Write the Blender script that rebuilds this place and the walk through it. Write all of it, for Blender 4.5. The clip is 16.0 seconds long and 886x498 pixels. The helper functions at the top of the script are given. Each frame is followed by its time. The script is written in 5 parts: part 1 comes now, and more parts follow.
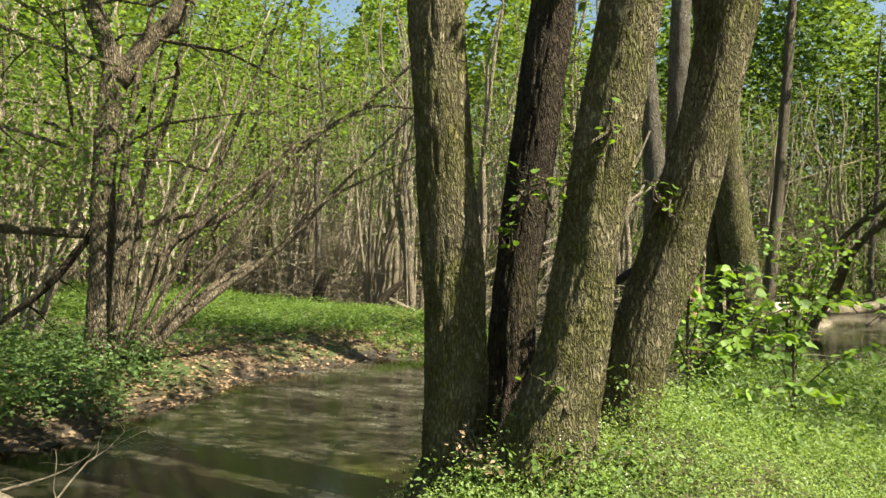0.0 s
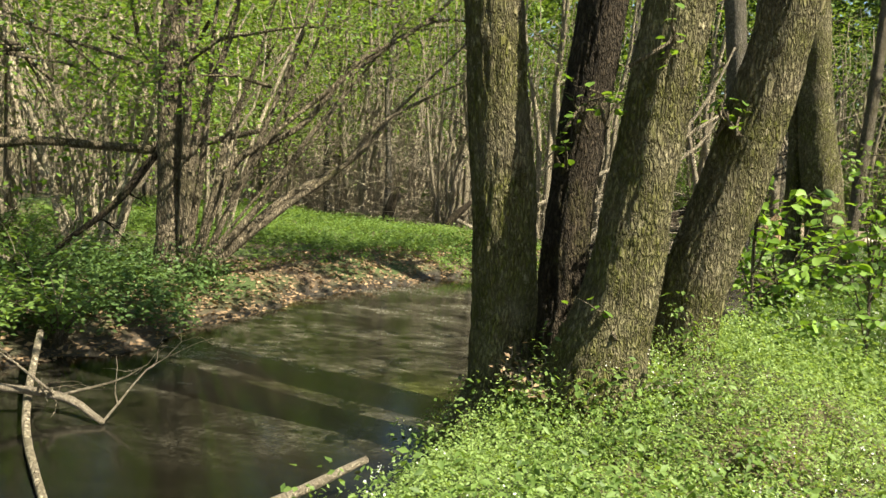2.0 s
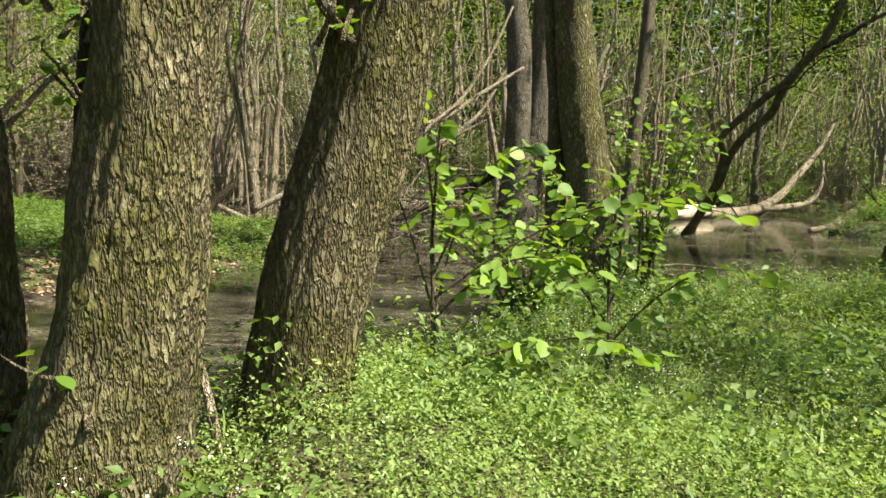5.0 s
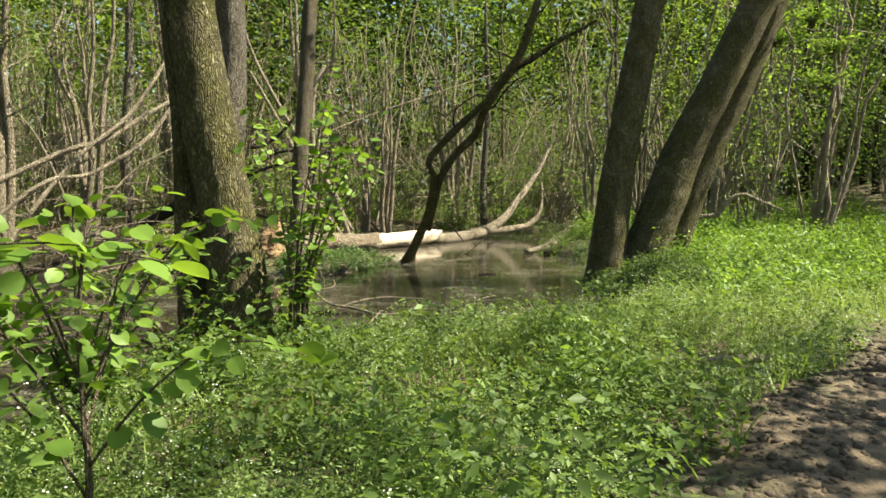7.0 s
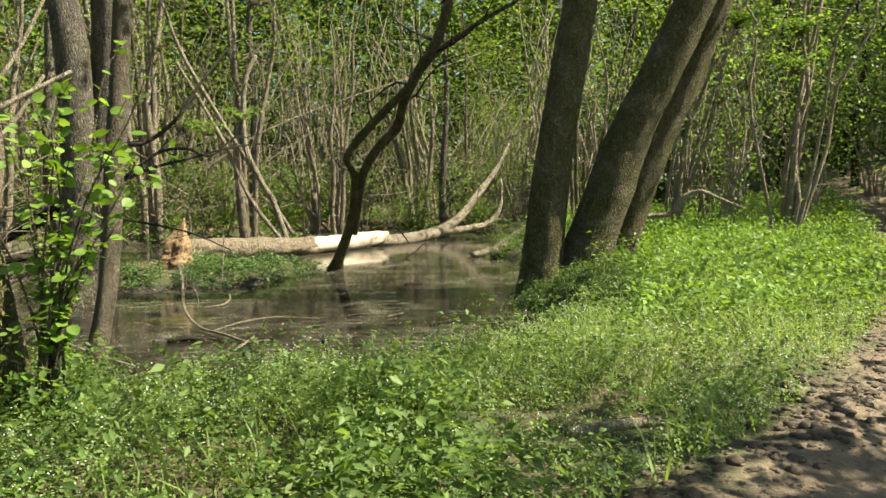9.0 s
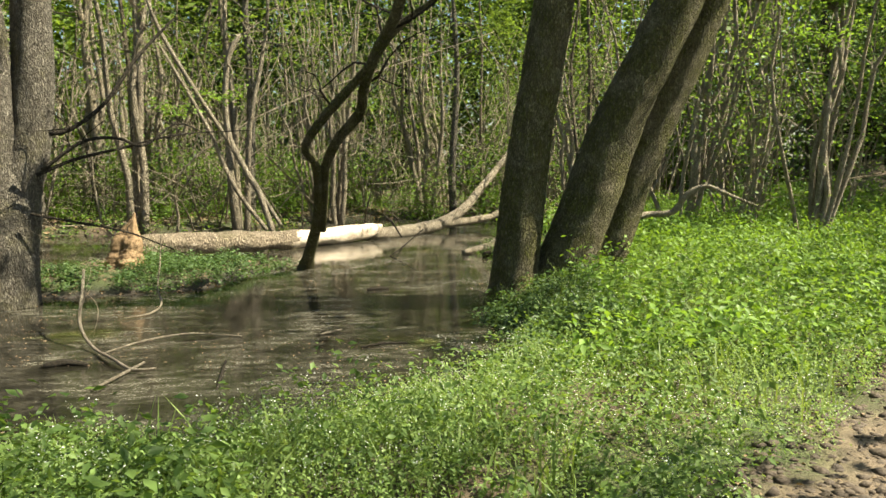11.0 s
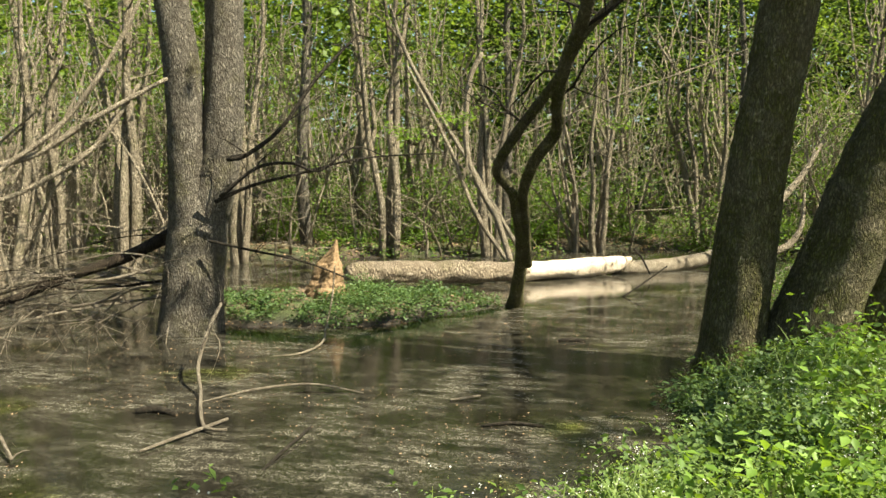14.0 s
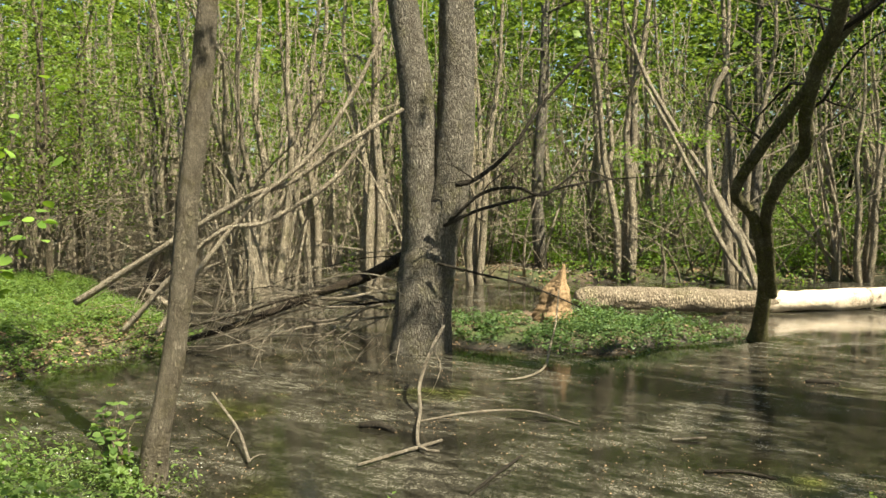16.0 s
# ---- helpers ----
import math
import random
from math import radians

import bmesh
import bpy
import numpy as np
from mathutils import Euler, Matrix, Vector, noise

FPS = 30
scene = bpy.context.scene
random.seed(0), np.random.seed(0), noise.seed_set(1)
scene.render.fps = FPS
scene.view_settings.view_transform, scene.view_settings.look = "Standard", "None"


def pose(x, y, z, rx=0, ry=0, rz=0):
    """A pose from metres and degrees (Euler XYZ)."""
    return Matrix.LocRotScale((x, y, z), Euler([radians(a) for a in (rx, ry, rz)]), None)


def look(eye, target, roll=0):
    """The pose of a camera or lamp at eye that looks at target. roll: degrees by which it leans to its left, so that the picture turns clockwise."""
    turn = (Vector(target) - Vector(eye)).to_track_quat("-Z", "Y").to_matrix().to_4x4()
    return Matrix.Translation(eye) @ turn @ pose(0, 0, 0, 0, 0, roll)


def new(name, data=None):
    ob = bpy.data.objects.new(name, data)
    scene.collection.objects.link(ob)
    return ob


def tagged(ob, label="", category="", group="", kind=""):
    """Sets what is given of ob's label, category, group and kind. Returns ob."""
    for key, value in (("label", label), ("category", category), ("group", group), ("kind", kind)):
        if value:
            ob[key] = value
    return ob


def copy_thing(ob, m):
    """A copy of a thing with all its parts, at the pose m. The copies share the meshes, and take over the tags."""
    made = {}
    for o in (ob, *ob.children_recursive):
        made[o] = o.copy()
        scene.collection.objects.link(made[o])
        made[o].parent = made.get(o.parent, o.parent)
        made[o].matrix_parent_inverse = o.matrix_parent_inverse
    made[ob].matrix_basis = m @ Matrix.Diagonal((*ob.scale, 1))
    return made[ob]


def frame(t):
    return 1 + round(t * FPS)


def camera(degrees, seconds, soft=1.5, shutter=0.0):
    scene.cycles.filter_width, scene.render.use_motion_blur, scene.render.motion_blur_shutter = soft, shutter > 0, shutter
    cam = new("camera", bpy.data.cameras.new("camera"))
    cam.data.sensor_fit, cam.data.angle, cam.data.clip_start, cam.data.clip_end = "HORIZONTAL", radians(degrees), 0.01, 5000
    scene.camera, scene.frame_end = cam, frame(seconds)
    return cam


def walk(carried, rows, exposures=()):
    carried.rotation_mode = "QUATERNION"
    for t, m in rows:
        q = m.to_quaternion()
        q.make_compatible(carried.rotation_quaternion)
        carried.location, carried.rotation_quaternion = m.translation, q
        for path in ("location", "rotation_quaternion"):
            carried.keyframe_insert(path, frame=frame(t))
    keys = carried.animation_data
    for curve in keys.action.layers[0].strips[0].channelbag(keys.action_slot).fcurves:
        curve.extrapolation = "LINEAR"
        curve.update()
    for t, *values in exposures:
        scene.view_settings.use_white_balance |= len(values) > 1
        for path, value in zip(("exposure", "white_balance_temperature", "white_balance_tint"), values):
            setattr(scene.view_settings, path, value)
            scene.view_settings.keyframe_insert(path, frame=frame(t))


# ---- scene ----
cam = camera(58.96, 16.0, soft=1.5)
EXPOSURES = [(0.0, 1.66, 7000, 2), (16.0, 1.66, 7000, 2)]
walk(cam, [
    (0.0, pose(-1.621, -3.287, 1.787, 89.32, -1.60, 12.71)),
    (0.5, pose(-1.658, -3.327, 1.778, 88.21, -2.19, 17.42)),
    (1.0, pose(-1.697, -3.349, 1.753, 85.73, -2.93, 20.90)),
    (1.5, pose(-1.661, -3.290, 1.744, 83.35, -3.20, 21.05)),
    (2.0, pose(-1.506, -3.119, 1.766, 83.45, -2.37, 18.26)),
    (2.5, pose(-1.419, -2.919, 1.735, 83.12, -1.65, 15.85)),
    (3.0, pose(-1.339, -2.599, 1.735, 82.09, -1.60, 13.70)),
    (3.5, pose(-1.197, -2.268, 1.695, 82.16, -2.82, 12.23)),
    (3.7, pose(-1.125, -2.134, 1.697, 82.26, -3.20, 12.06)),
    (5.8, pose(-0.573, -0.427, 1.573, 83.22, -0.50, -0.47)),
    (6.0, pose(-0.495, -0.339, 1.562, 83.86, -0.50, -2.25)),
    (6.5, pose(-0.079, 0.003, 1.621, 85.30, -0.25, -7.14)),
    (7.0, pose(0.279, 0.369, 1.589, 85.16, -0.47, -11.29)),
    (7.5, pose(0.669, 0.667, 1.563, 85.33, -0.26, -13.02)),
    (8.0, pose(1.046, 0.934, 1.578, 85.35, -0.15, -13.80)),
    (8.2, pose(1.178, 1.082, 1.587, 85.36, 0.11, -13.81)),
    (10.3, pose(2.486, 2.278, 1.788, 83.70, -0.08, -8.55)),
    (10.5, pose(2.633, 2.399, 1.800, 83.70, 0.07, -8.55)),
    (11.0, pose(2.945, 2.737, 1.777, 83.59, 0.01, -8.81)),
    (11.5, pose(3.268, 3.015, 1.767, 83.71, 0.05, -9.44)),
    (12.0, pose(3.584, 3.309, 1.759, 82.47, 0.56, -6.87)),
    (12.5, pose(3.744, 3.629, 1.771, 83.07, -0.59, 0.74)),
    (13.0, pose(4.025, 3.915, 1.769, 84.09, -0.75, 2.30)),
    (13.5, pose(4.270, 4.161, 1.801, 84.80, -0.48, 7.69)),
    (14.0, pose(4.396, 4.453, 1.822, 85.22, 0.03, 13.88)),
    (14.5, pose(4.558, 4.595, 1.844, 86.09, -0.16, 21.82)),
    (15.0, pose(4.596, 4.644, 1.848, 86.15, -0.23, 27.02)),
    (15.5, pose(4.555, 4.633, 1.851, 86.41, 0.08, 29.17)),
    (16.0, pose(4.544, 4.630, 1.854, 86.83, 0.31, 31.45)),
], EXPOSURES)

# ---- light ----
SUN_AZ, SUN_EL = radians(102), radians(52)      # azimuth from +y towards +x
world = bpy.data.worlds.new("sky")
scene.world = world
world.use_nodes = True
wn = world.node_tree
sky = wn.nodes.new("ShaderNodeTexSky")
sky.sky_type, sky.sun_disc = "NISHITA", False
sky.sun_elevation, sky.sun_rotation = SUN_EL, SUN_AZ
wn.links.new(sky.outputs[0], wn.nodes["Background"].inputs[0])
wn.nodes["Background"].inputs[1].default_value = 0.06
sun = new("sun", bpy.data.lights.new("sun", "SUN"))
sun.data.energy, sun.data.angle, sun.data.color = 5.0, radians(0.53), (1.0, 0.93, 0.80)
to_sun = Vector((math.sin(SUN_AZ) * math.cos(SUN_EL), math.cos(SUN_AZ) * math.cos(SUN_EL), math.sin(SUN_EL)))
sun.matrix_world = look(to_sun * 50, (0, 0, 0))


# ---- materials ----
def material(name):
    m = bpy.data.materials.new(name)
    m.use_nodes = True
    nt = m.node_tree
    return m, nt, nt.nodes["Principled BSDF"]


def node(nt, kind, **values):
    n = nt.nodes.new(kind)
    for key, value in values.items():
        n.inputs[key.replace("_", " ")].default_value = value
    return n


def noise_of(nt, coord, scale, detail=4.0, rough=0.6, stretch=None):
    if stretch:
        mp = nt.nodes.new("ShaderNodeMapping")
        mp.inputs["Scale"].default_value = stretch
        nt.links.new(coord, mp.inputs[0])
        coord = mp.outputs[0]
    n = node(nt, "ShaderNodeTexNoise", Scale=scale, Detail=detail, Roughness=rough)
    nt.links.new(coord, n.inputs["Vector"])
    return n.outputs["Fac"]


def ramp(nt, fac, *stops):
    r = nt.nodes.new("ShaderNodeValToRGB")
    el = r.color_ramp.elements
    while len(el) < len(stops):
        el.new(0.5)
    for e, (p, c) in zip(el, stops):
        e.position, e.color = p, (*c, 1.0) if len(c) == 3 else c
    nt.links.new(fac, r.inputs[0])
    return r.outputs[0]


def grey(nt, fac, lo, hi):
    return ramp(nt, fac, (lo, (0, 0, 0)), (hi, (1, 1, 1)))


def mix(nt, fac, a, b, blend="MIX"):
    n = nt.nodes.new("ShaderNodeMix")
    n.data_type, n.blend_type = "RGBA", blend
    if isinstance(fac, float):
        n.inputs[0].default_value = fac
    else:
        nt.links.new(fac, n.inputs[0])
    for value, socket in ((a, n.inputs[6]), (b, n.inputs[7])):
        if isinstance(value, tuple):
            socket.default_value = (*value, 1.0)
        else:
            nt.links.new(value, socket)
    return n.outputs[2]


def bump(nt, bsdf, height, strength, distance):
    b = node(nt, "ShaderNodeBump", Strength=strength, Distance=distance)
    nt.links.new(height, b.inputs["Height"])
    nt.links.new(b.outputs[0], bsdf.inputs["Normal"])


def coords(nt):
    return nt.nodes.new("ShaderNodeTexCoord").outputs["Object"]


def bark(name, dark, light, scale=1.0, moss=0.0, moss_colour=(0.10, 0.10, 0.022)):
    """Long broken ridges between dark fissures, with fine grain, pale lichen and moss in patches."""
    m, nt, b = material(name)
    co = coords(nt)
    ridge = noise_of(nt, co, 26 * scale, 8, 0.78, (1, 1, 0.42))
    fine = noise_of(nt, co, 120 * scale, 4, 0.7, (1, 1, 0.6))
    big = noise_of(nt, co, 2.2 * scale, 4, 0.6)
    squeeze = nt.nodes.new("ShaderNodeMapping")
    squeeze.inputs["Scale"].default_value = (1, 1, 0.30)
    nt.links.new(co, squeeze.inputs[0])
    swirl = node(nt, "ShaderNodeTexNoise", Scale=11 * scale, Detail=4.0, Roughness=0.65)
    nt.links.new(squeeze.outputs[0], swirl.inputs["Vector"])
    cell = node(nt, "ShaderNodeTexVoronoi", Scale=34 * scale, Randomness=1.0)
    cell.feature = "DISTANCE_TO_EDGE"
    nt.links.new(mix(nt, 0.10, squeeze.outputs[0], swirl.outputs["Color"], "ADD"), cell.inputs["Vector"])
    crack = grey(nt, cell.outputs["Distance"], 0.0, 0.30)
    c = ramp(nt, ridge, (0.33, tuple(d * 0.5 + l * 0.25 for d, l in zip(dark, light))), (0.64, light))
    c = mix(nt, 0.35, c, mix(nt, grey(nt, fine, 0.35, 0.65), dark, tuple(min(1, v * 1.3) for v in light)))
    if moss:
        veil = mix(nt, 1.0, grey(nt, big, 0.58 - moss * 0.3, 0.80 - moss * 0.3), grey(nt, ridge, 0.34, 0.56), "MULTIPLY")
        c = mix(nt, veil, c, moss_colour)
    spots = noise_of(nt, co, 15 * scale, 5, 0.6)
    c = mix(nt, grey(nt, spots, 0.60, 0.68), c, mix(nt, 0.6, c, tuple(min(1, v * 1.35 + 0.03) for v in light)))
    c = mix(nt, crack, mix(nt, 0.62, c, tuple(v * 0.7 for v in dark)), c)
    plates = noise_of(nt, co, 6.5 * scale, 6, 0.7, (1, 1, 0.5))
    c = mix(nt, 1.0, c, ramp(nt, plates, (0.36, (0.68, 0.66, 0.64)), (0.62, (1.0, 1.0, 1.0))), "MULTIPLY")
    nt.links.new(c, b.inputs["Base Color"])
    b.inputs["Roughness"].default_value = 0.9
    b.inputs["Specular IOR Level"].default_value = 0.2
    bump(nt, b, mix(nt, 0.55, mix(nt, 0.45, mix(nt, 0.35, ridge, fine), plates), crack), 1.0, 0.06 / scale)
    return m


def leafy(name, dark, light, through_light=0.45, gloss=0.5):
    m, nt, b = material(name)
    geo = nt.nodes.new("ShaderNodeNewGeometry")
    c = ramp(nt, geo.outputs["Random Per Island"], (0.0, dark), (0.75, light), (1.0, tuple(min(1, v * 1.25) for v in light)))
    big = noise_of(nt, coords(nt), 0.8, 2, 0.5)
    c = mix(nt, grey(nt, big, 0.35, 0.7), c, mix(nt, 0.5, c, light))
    nt.links.new(c, b.inputs["Base Color"])
    b.inputs["Roughness"].default_value = gloss
    b.inputs["Specular IOR Level"].default_value = 0.35
    tr = nt.nodes.new("ShaderNodeBsdfTranslucent")
    nt.links.new(mix(nt, 1.0, c, (1.0, 0.95, 0.45), "MULTIPLY"), tr.inputs[0])
    mx = nt.nodes.new("ShaderNodeMixShader")
    mx.inputs[0].default_value = through_light
    nt.links.new(b.outputs[0], mx.inputs[1])
    nt.links.new(tr.outputs[0], mx.inputs[2])
    nt.links.new(mx.outputs[0], nt.nodes["Material Output"].inputs[0])
    return m


def plain(name, c1, c2, scale=20.0, rough=0.85, relief=0.01):
    m, nt, b = material(name)
    co = coords(nt)
    f = noise_of(nt, co, scale, 5, 0.65)
    g = noise_of(nt, co, scale * 0.12, 3, 0.5)
    nt.links.new(mix(nt, 0.35, ramp(nt, f, (0.3, c1), (0.7, c2)), ramp(nt, g, (0.35, c1), (0.65, c2))), b.inputs["Base Color"])
    b.inputs["Roughness"].default_value = rough
    bump(nt, b, f, 0.8, relief)
    return m


def ground_material():
    m, nt, b = material("forest_soil")
    co = coords(nt)
    fine = noise_of(nt, co, 45, 6, 0.7)
    mid = noise_of(nt, co, 7, 5, 0.65)
    big = noise_of(nt, co, 0.9, 4, 0.6)
    at = nt.nodes.new("ShaderNodeAttribute")
    at.attribute_name = "trail"
    litter = mix(nt, 0.5, ramp(nt, fine, (0.3, (0.05, 0.035, 0.022)), (0.7, (0.16, 0.11, 0.068))), ramp(nt, mid, (0.3, (0.06, 0.042, 0.027)), (0.7, (0.16, 0.11, 0.068))))
    green = ramp(nt, fine, (0.3, (0.025, 0.04, 0.010)), (0.75, (0.09, 0.13, 0.028)))
    soil = mix(nt, grey(nt, big, 0.42, 0.60), litter, green)
    mud = mix(nt, 0.5, ramp(nt, mid, (0.35, (0.060, 0.041, 0.025)), (0.62, (0.27, 0.195, 0.125))), ramp(nt, fine, (0.3, (0.07, 0.05, 0.031)), (0.7, (0.30, 0.225, 0.15))))
    wet = nt.nodes.new("ShaderNodeAttribute")
    wet.attribute_name = "wet"
    silt = ramp(nt, fine, (0.3, (0.012, 0.009, 0.006)), (0.7, (0.050, 0.036, 0.023)))
    nt.links.new(mix(nt, wet.outputs["Fac"], mix(nt, at.outputs["Fac"], soil, mud), silt), b.inputs["Base Color"])
    nt.links.new(ramp(nt, wet.outputs["Fac"], (0.0, (0.9,) * 3), (1.0, (0.5,) * 3)), b.inputs["Roughness"])
    bump(nt, b, mix(nt, 0.5, fine, mid), 1.0, 0.05)
    return m


def water_material():
    m, nt, b = material("still_pond_water")
    co = coords(nt)
    film = noise_of(nt, co, 0.9, 7, 0.66, (0.9, 1.4, 1))
    streak = noise_of(nt, co, 5.0, 5, 0.65, (0.6, 1.8, 1))
    speck = noise_of(nt, co, 75, 4, 0.75)
    big = noise_of(nt, co, 0.3, 3, 0.5)
    base = ramp(nt, big, (0.35, (0.0014, 0.0018, 0.0013)), (0.65, (0.0052, 0.0048, 0.0030)))
    f = mix(nt, 1.0, grey(nt, film, 0.42, 0.60), grey(nt, streak, 0.38, 0.60), "MULTIPLY")
    sep = nt.nodes.new("ShaderNodeSeparateXYZ")
    nt.links.new(co, sep.inputs[0])
    drift = nt.nodes.new("ShaderNodeMapRange")
    for k, value in zip(("From Min", "From Max", "To Min", "To Max"), (0.3, 2.8, 0.05, 1.0)):
        drift.inputs[k].default_value = value
    nt.links.new(sep.outputs[1], drift.inputs["Value"])
    crumb = noise_of(nt, co, 24, 4, 0.7)
    cover = mix(nt, 1.0, mix(nt, 0.10, f, (1.0, 1.0, 1.0)), mix(nt, 0.45, grey(nt, speck, 0.44, 0.60), grey(nt, crumb, 0.46, 0.60)), "MULTIPLY")
    cover = mix(nt, 1.0, cover, drift.outputs[0], "MULTIPLY")
    scum = ramp(nt, speck, (0.3, (0.11, 0.105, 0.08)), (0.7, (0.32, 0.285, 0.215)))
    scum = mix(nt, grey(nt, noise_of(nt, co, 0.7, 3, 0.5), 0.58, 0.68), scum, (0.16, 0.17, 0.04))
    nt.links.new(mix(nt, cover, base, scum), b.inputs["Base Color"])
    nt.links.new(ramp(nt, cover, (0.05, (0.015,) * 3), (0.6, (0.45,) * 3)), b.inputs["Roughness"])
    b.inputs["IOR"].default_value = 1.33
    bump(nt, b, mix(nt, 0.25, noise_of(nt, co, 2.2, 2, 0.5), speck), 0.05, 0.02)
    return m


ALDER = bark("alder_bark", (0.052, 0.042, 0.024), (0.43, 0.37, 0.24), 1.25, 0.75, (0.15, 0.15, 0.035))
GREYBARK = bark("grey_alder_bark", (0.055, 0.045, 0.034), (0.36, 0.32, 0.26), 1.2, 0.25, (0.15, 0.14, 0.05))
DARKBARK = bark("dark_and_shaded_bark", (0.014, 0.011, 0.008), (0.12, 0.09, 0.062), 1.3, 0.2)
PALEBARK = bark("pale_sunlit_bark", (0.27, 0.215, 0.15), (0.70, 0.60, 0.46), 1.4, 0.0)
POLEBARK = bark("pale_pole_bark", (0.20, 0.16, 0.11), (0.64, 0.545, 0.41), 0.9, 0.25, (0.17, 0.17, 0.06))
SLIMBARK = bark("smooth_slim_bark", (0.13, 0.105, 0.075), (0.30, 0.255, 0.19), 2.0, 0.3, (0.17, 0.15, 0.06))
STEMBARK = bark("brown_stem_bark", (0.09, 0.070, 0.045), (0.34, 0.28, 0.20), 1.6, 0.1)
SHRUBBARK = bark("hawthorn_bark", (0.07, 0.054, 0.036), (0.38, 0.31, 0.22), 1.0, 0.2)
DEADWOOD = bark("dead_twig_bark", (0.26, 0.21, 0.155), (0.62, 0.53, 0.41), 2.0, 0.0)
DARKTWIG = bark("dark_twig_bark", (0.022, 0.018, 0.013), (0.11, 0.09, 0.066), 2.0, 0.0)
GNAWED = plain("gnawed_wood", (0.12, 0.07, 0.033), (0.36, 0.235, 0.125), 30, 0.85, 0.03)
BARELOG = plain("bare_log_wood", (0.40, 0.30, 0.21), (0.74, 0.63, 0.50), 14, 0.7, 0.02)
LOGBARK = bark("flaking_log_bark", (0.24, 0.185, 0.13), (0.60, 0.49, 0.36), 0.8, 0.15, (0.20, 0.19, 0.08))
SOIL = ground_material()
WATER = water_material()
HERB = leafy("herb_leaf", (0.065, 0.125, 0.030), (0.19, 0.285, 0.075), 0.55)
HERB_PALE = leafy("pale_herb_leaf", (0.13, 0.225, 0.055), (0.32, 0.43, 0.145), 0.55)
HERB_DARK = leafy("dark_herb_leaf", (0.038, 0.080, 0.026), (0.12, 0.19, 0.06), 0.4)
GRASSY = leafy("grass_blade", (0.09, 0.15, 0.035), (0.25, 0.33, 0.10), 0.4)
HAZEL = leafy("hazel_leaf", (0.095, 0.185, 0.028), (0.23, 0.36, 0.065), 0.5)
CANOPY = leafy("canopy_leaf", (0.065, 0.115, 0.024), (0.20, 0.29, 0.062), 0.55)
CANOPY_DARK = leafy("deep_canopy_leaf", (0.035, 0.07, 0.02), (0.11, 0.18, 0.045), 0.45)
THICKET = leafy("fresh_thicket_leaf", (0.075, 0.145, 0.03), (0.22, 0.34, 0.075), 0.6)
PETAL = leafy("white_petal", (0.62, 0.64, 0.58), (0.80, 0.80, 0.76), 0.3)
LITTER = leafy("brown_leaf_litter", (0.07, 0.042, 0.025), (0.32, 0.215, 0.13), 0.1, 0.8)


# ---- geometry tools ----
def mesh_of(name, verts, faces, mat, smooth=True):
    me = bpy.data.meshes.new(name)
    verts = np.asarray(verts, float).reshape(-1, 3)
    faces = np.asarray(faces, int)
    k = faces.shape[1]
    me.vertices.add(len(verts))
    me.vertices.foreach_set("co", verts.ravel())
    me.loops.add(faces.size)
    me.loops.foreach_set("vertex_index", faces.ravel())
    me.polygons.add(len(faces))
    me.polygons.foreach_set("loop_start", np.arange(len(faces)) * k)
    me.polygons.foreach_set("use_smooth", np.full(len(faces), smooth))
    me.update(calc_edges=True)
    me.materials.append(mat)
    return me


def part(name, geometry, mat, parent=None, label="", smooth=True):
    """One mesh object; its points are in the parent's own space."""
    ob = new(name, mesh_of(name, *geometry, mat, smooth))
    if parent:
        ob.parent = parent
    if label:
        ob["label"] = label
    return ob


def thing(name, at, label, category, group="", kind=""):
    ob = new(name)
    ob.location = at
    ob.empty_display_size = 0.1
    return tagged(ob, label, category, group, kind)


def spline(points, step):
    """Points (x, y, z, r) resampled along a smooth curve through them."""
    p = np.asarray(points, float)
    p = np.vstack([2 * p[0] - p[1], p, 2 * p[-1] - p[-2]])
    out = []
    for a, b, c, d in zip(p[:-3], p[1:-2], p[2:-1], p[3:]):
        n = max(2, int(np.linalg.norm(c[:3] - b[:3]) / step))
        t = (np.arange(n) / n)[:, None]
        out.append(0.5 * (2 * b + (c - a) * t + (2 * a - 5 * b + 4 * c - d) * t * t + (3 * b - a - 3 * c + d) * t ** 3))
    out = np.vstack([*out, p[-2:-1]])
    out[:, 3] = np.maximum(out[:, 3], 0.0015)
    return out


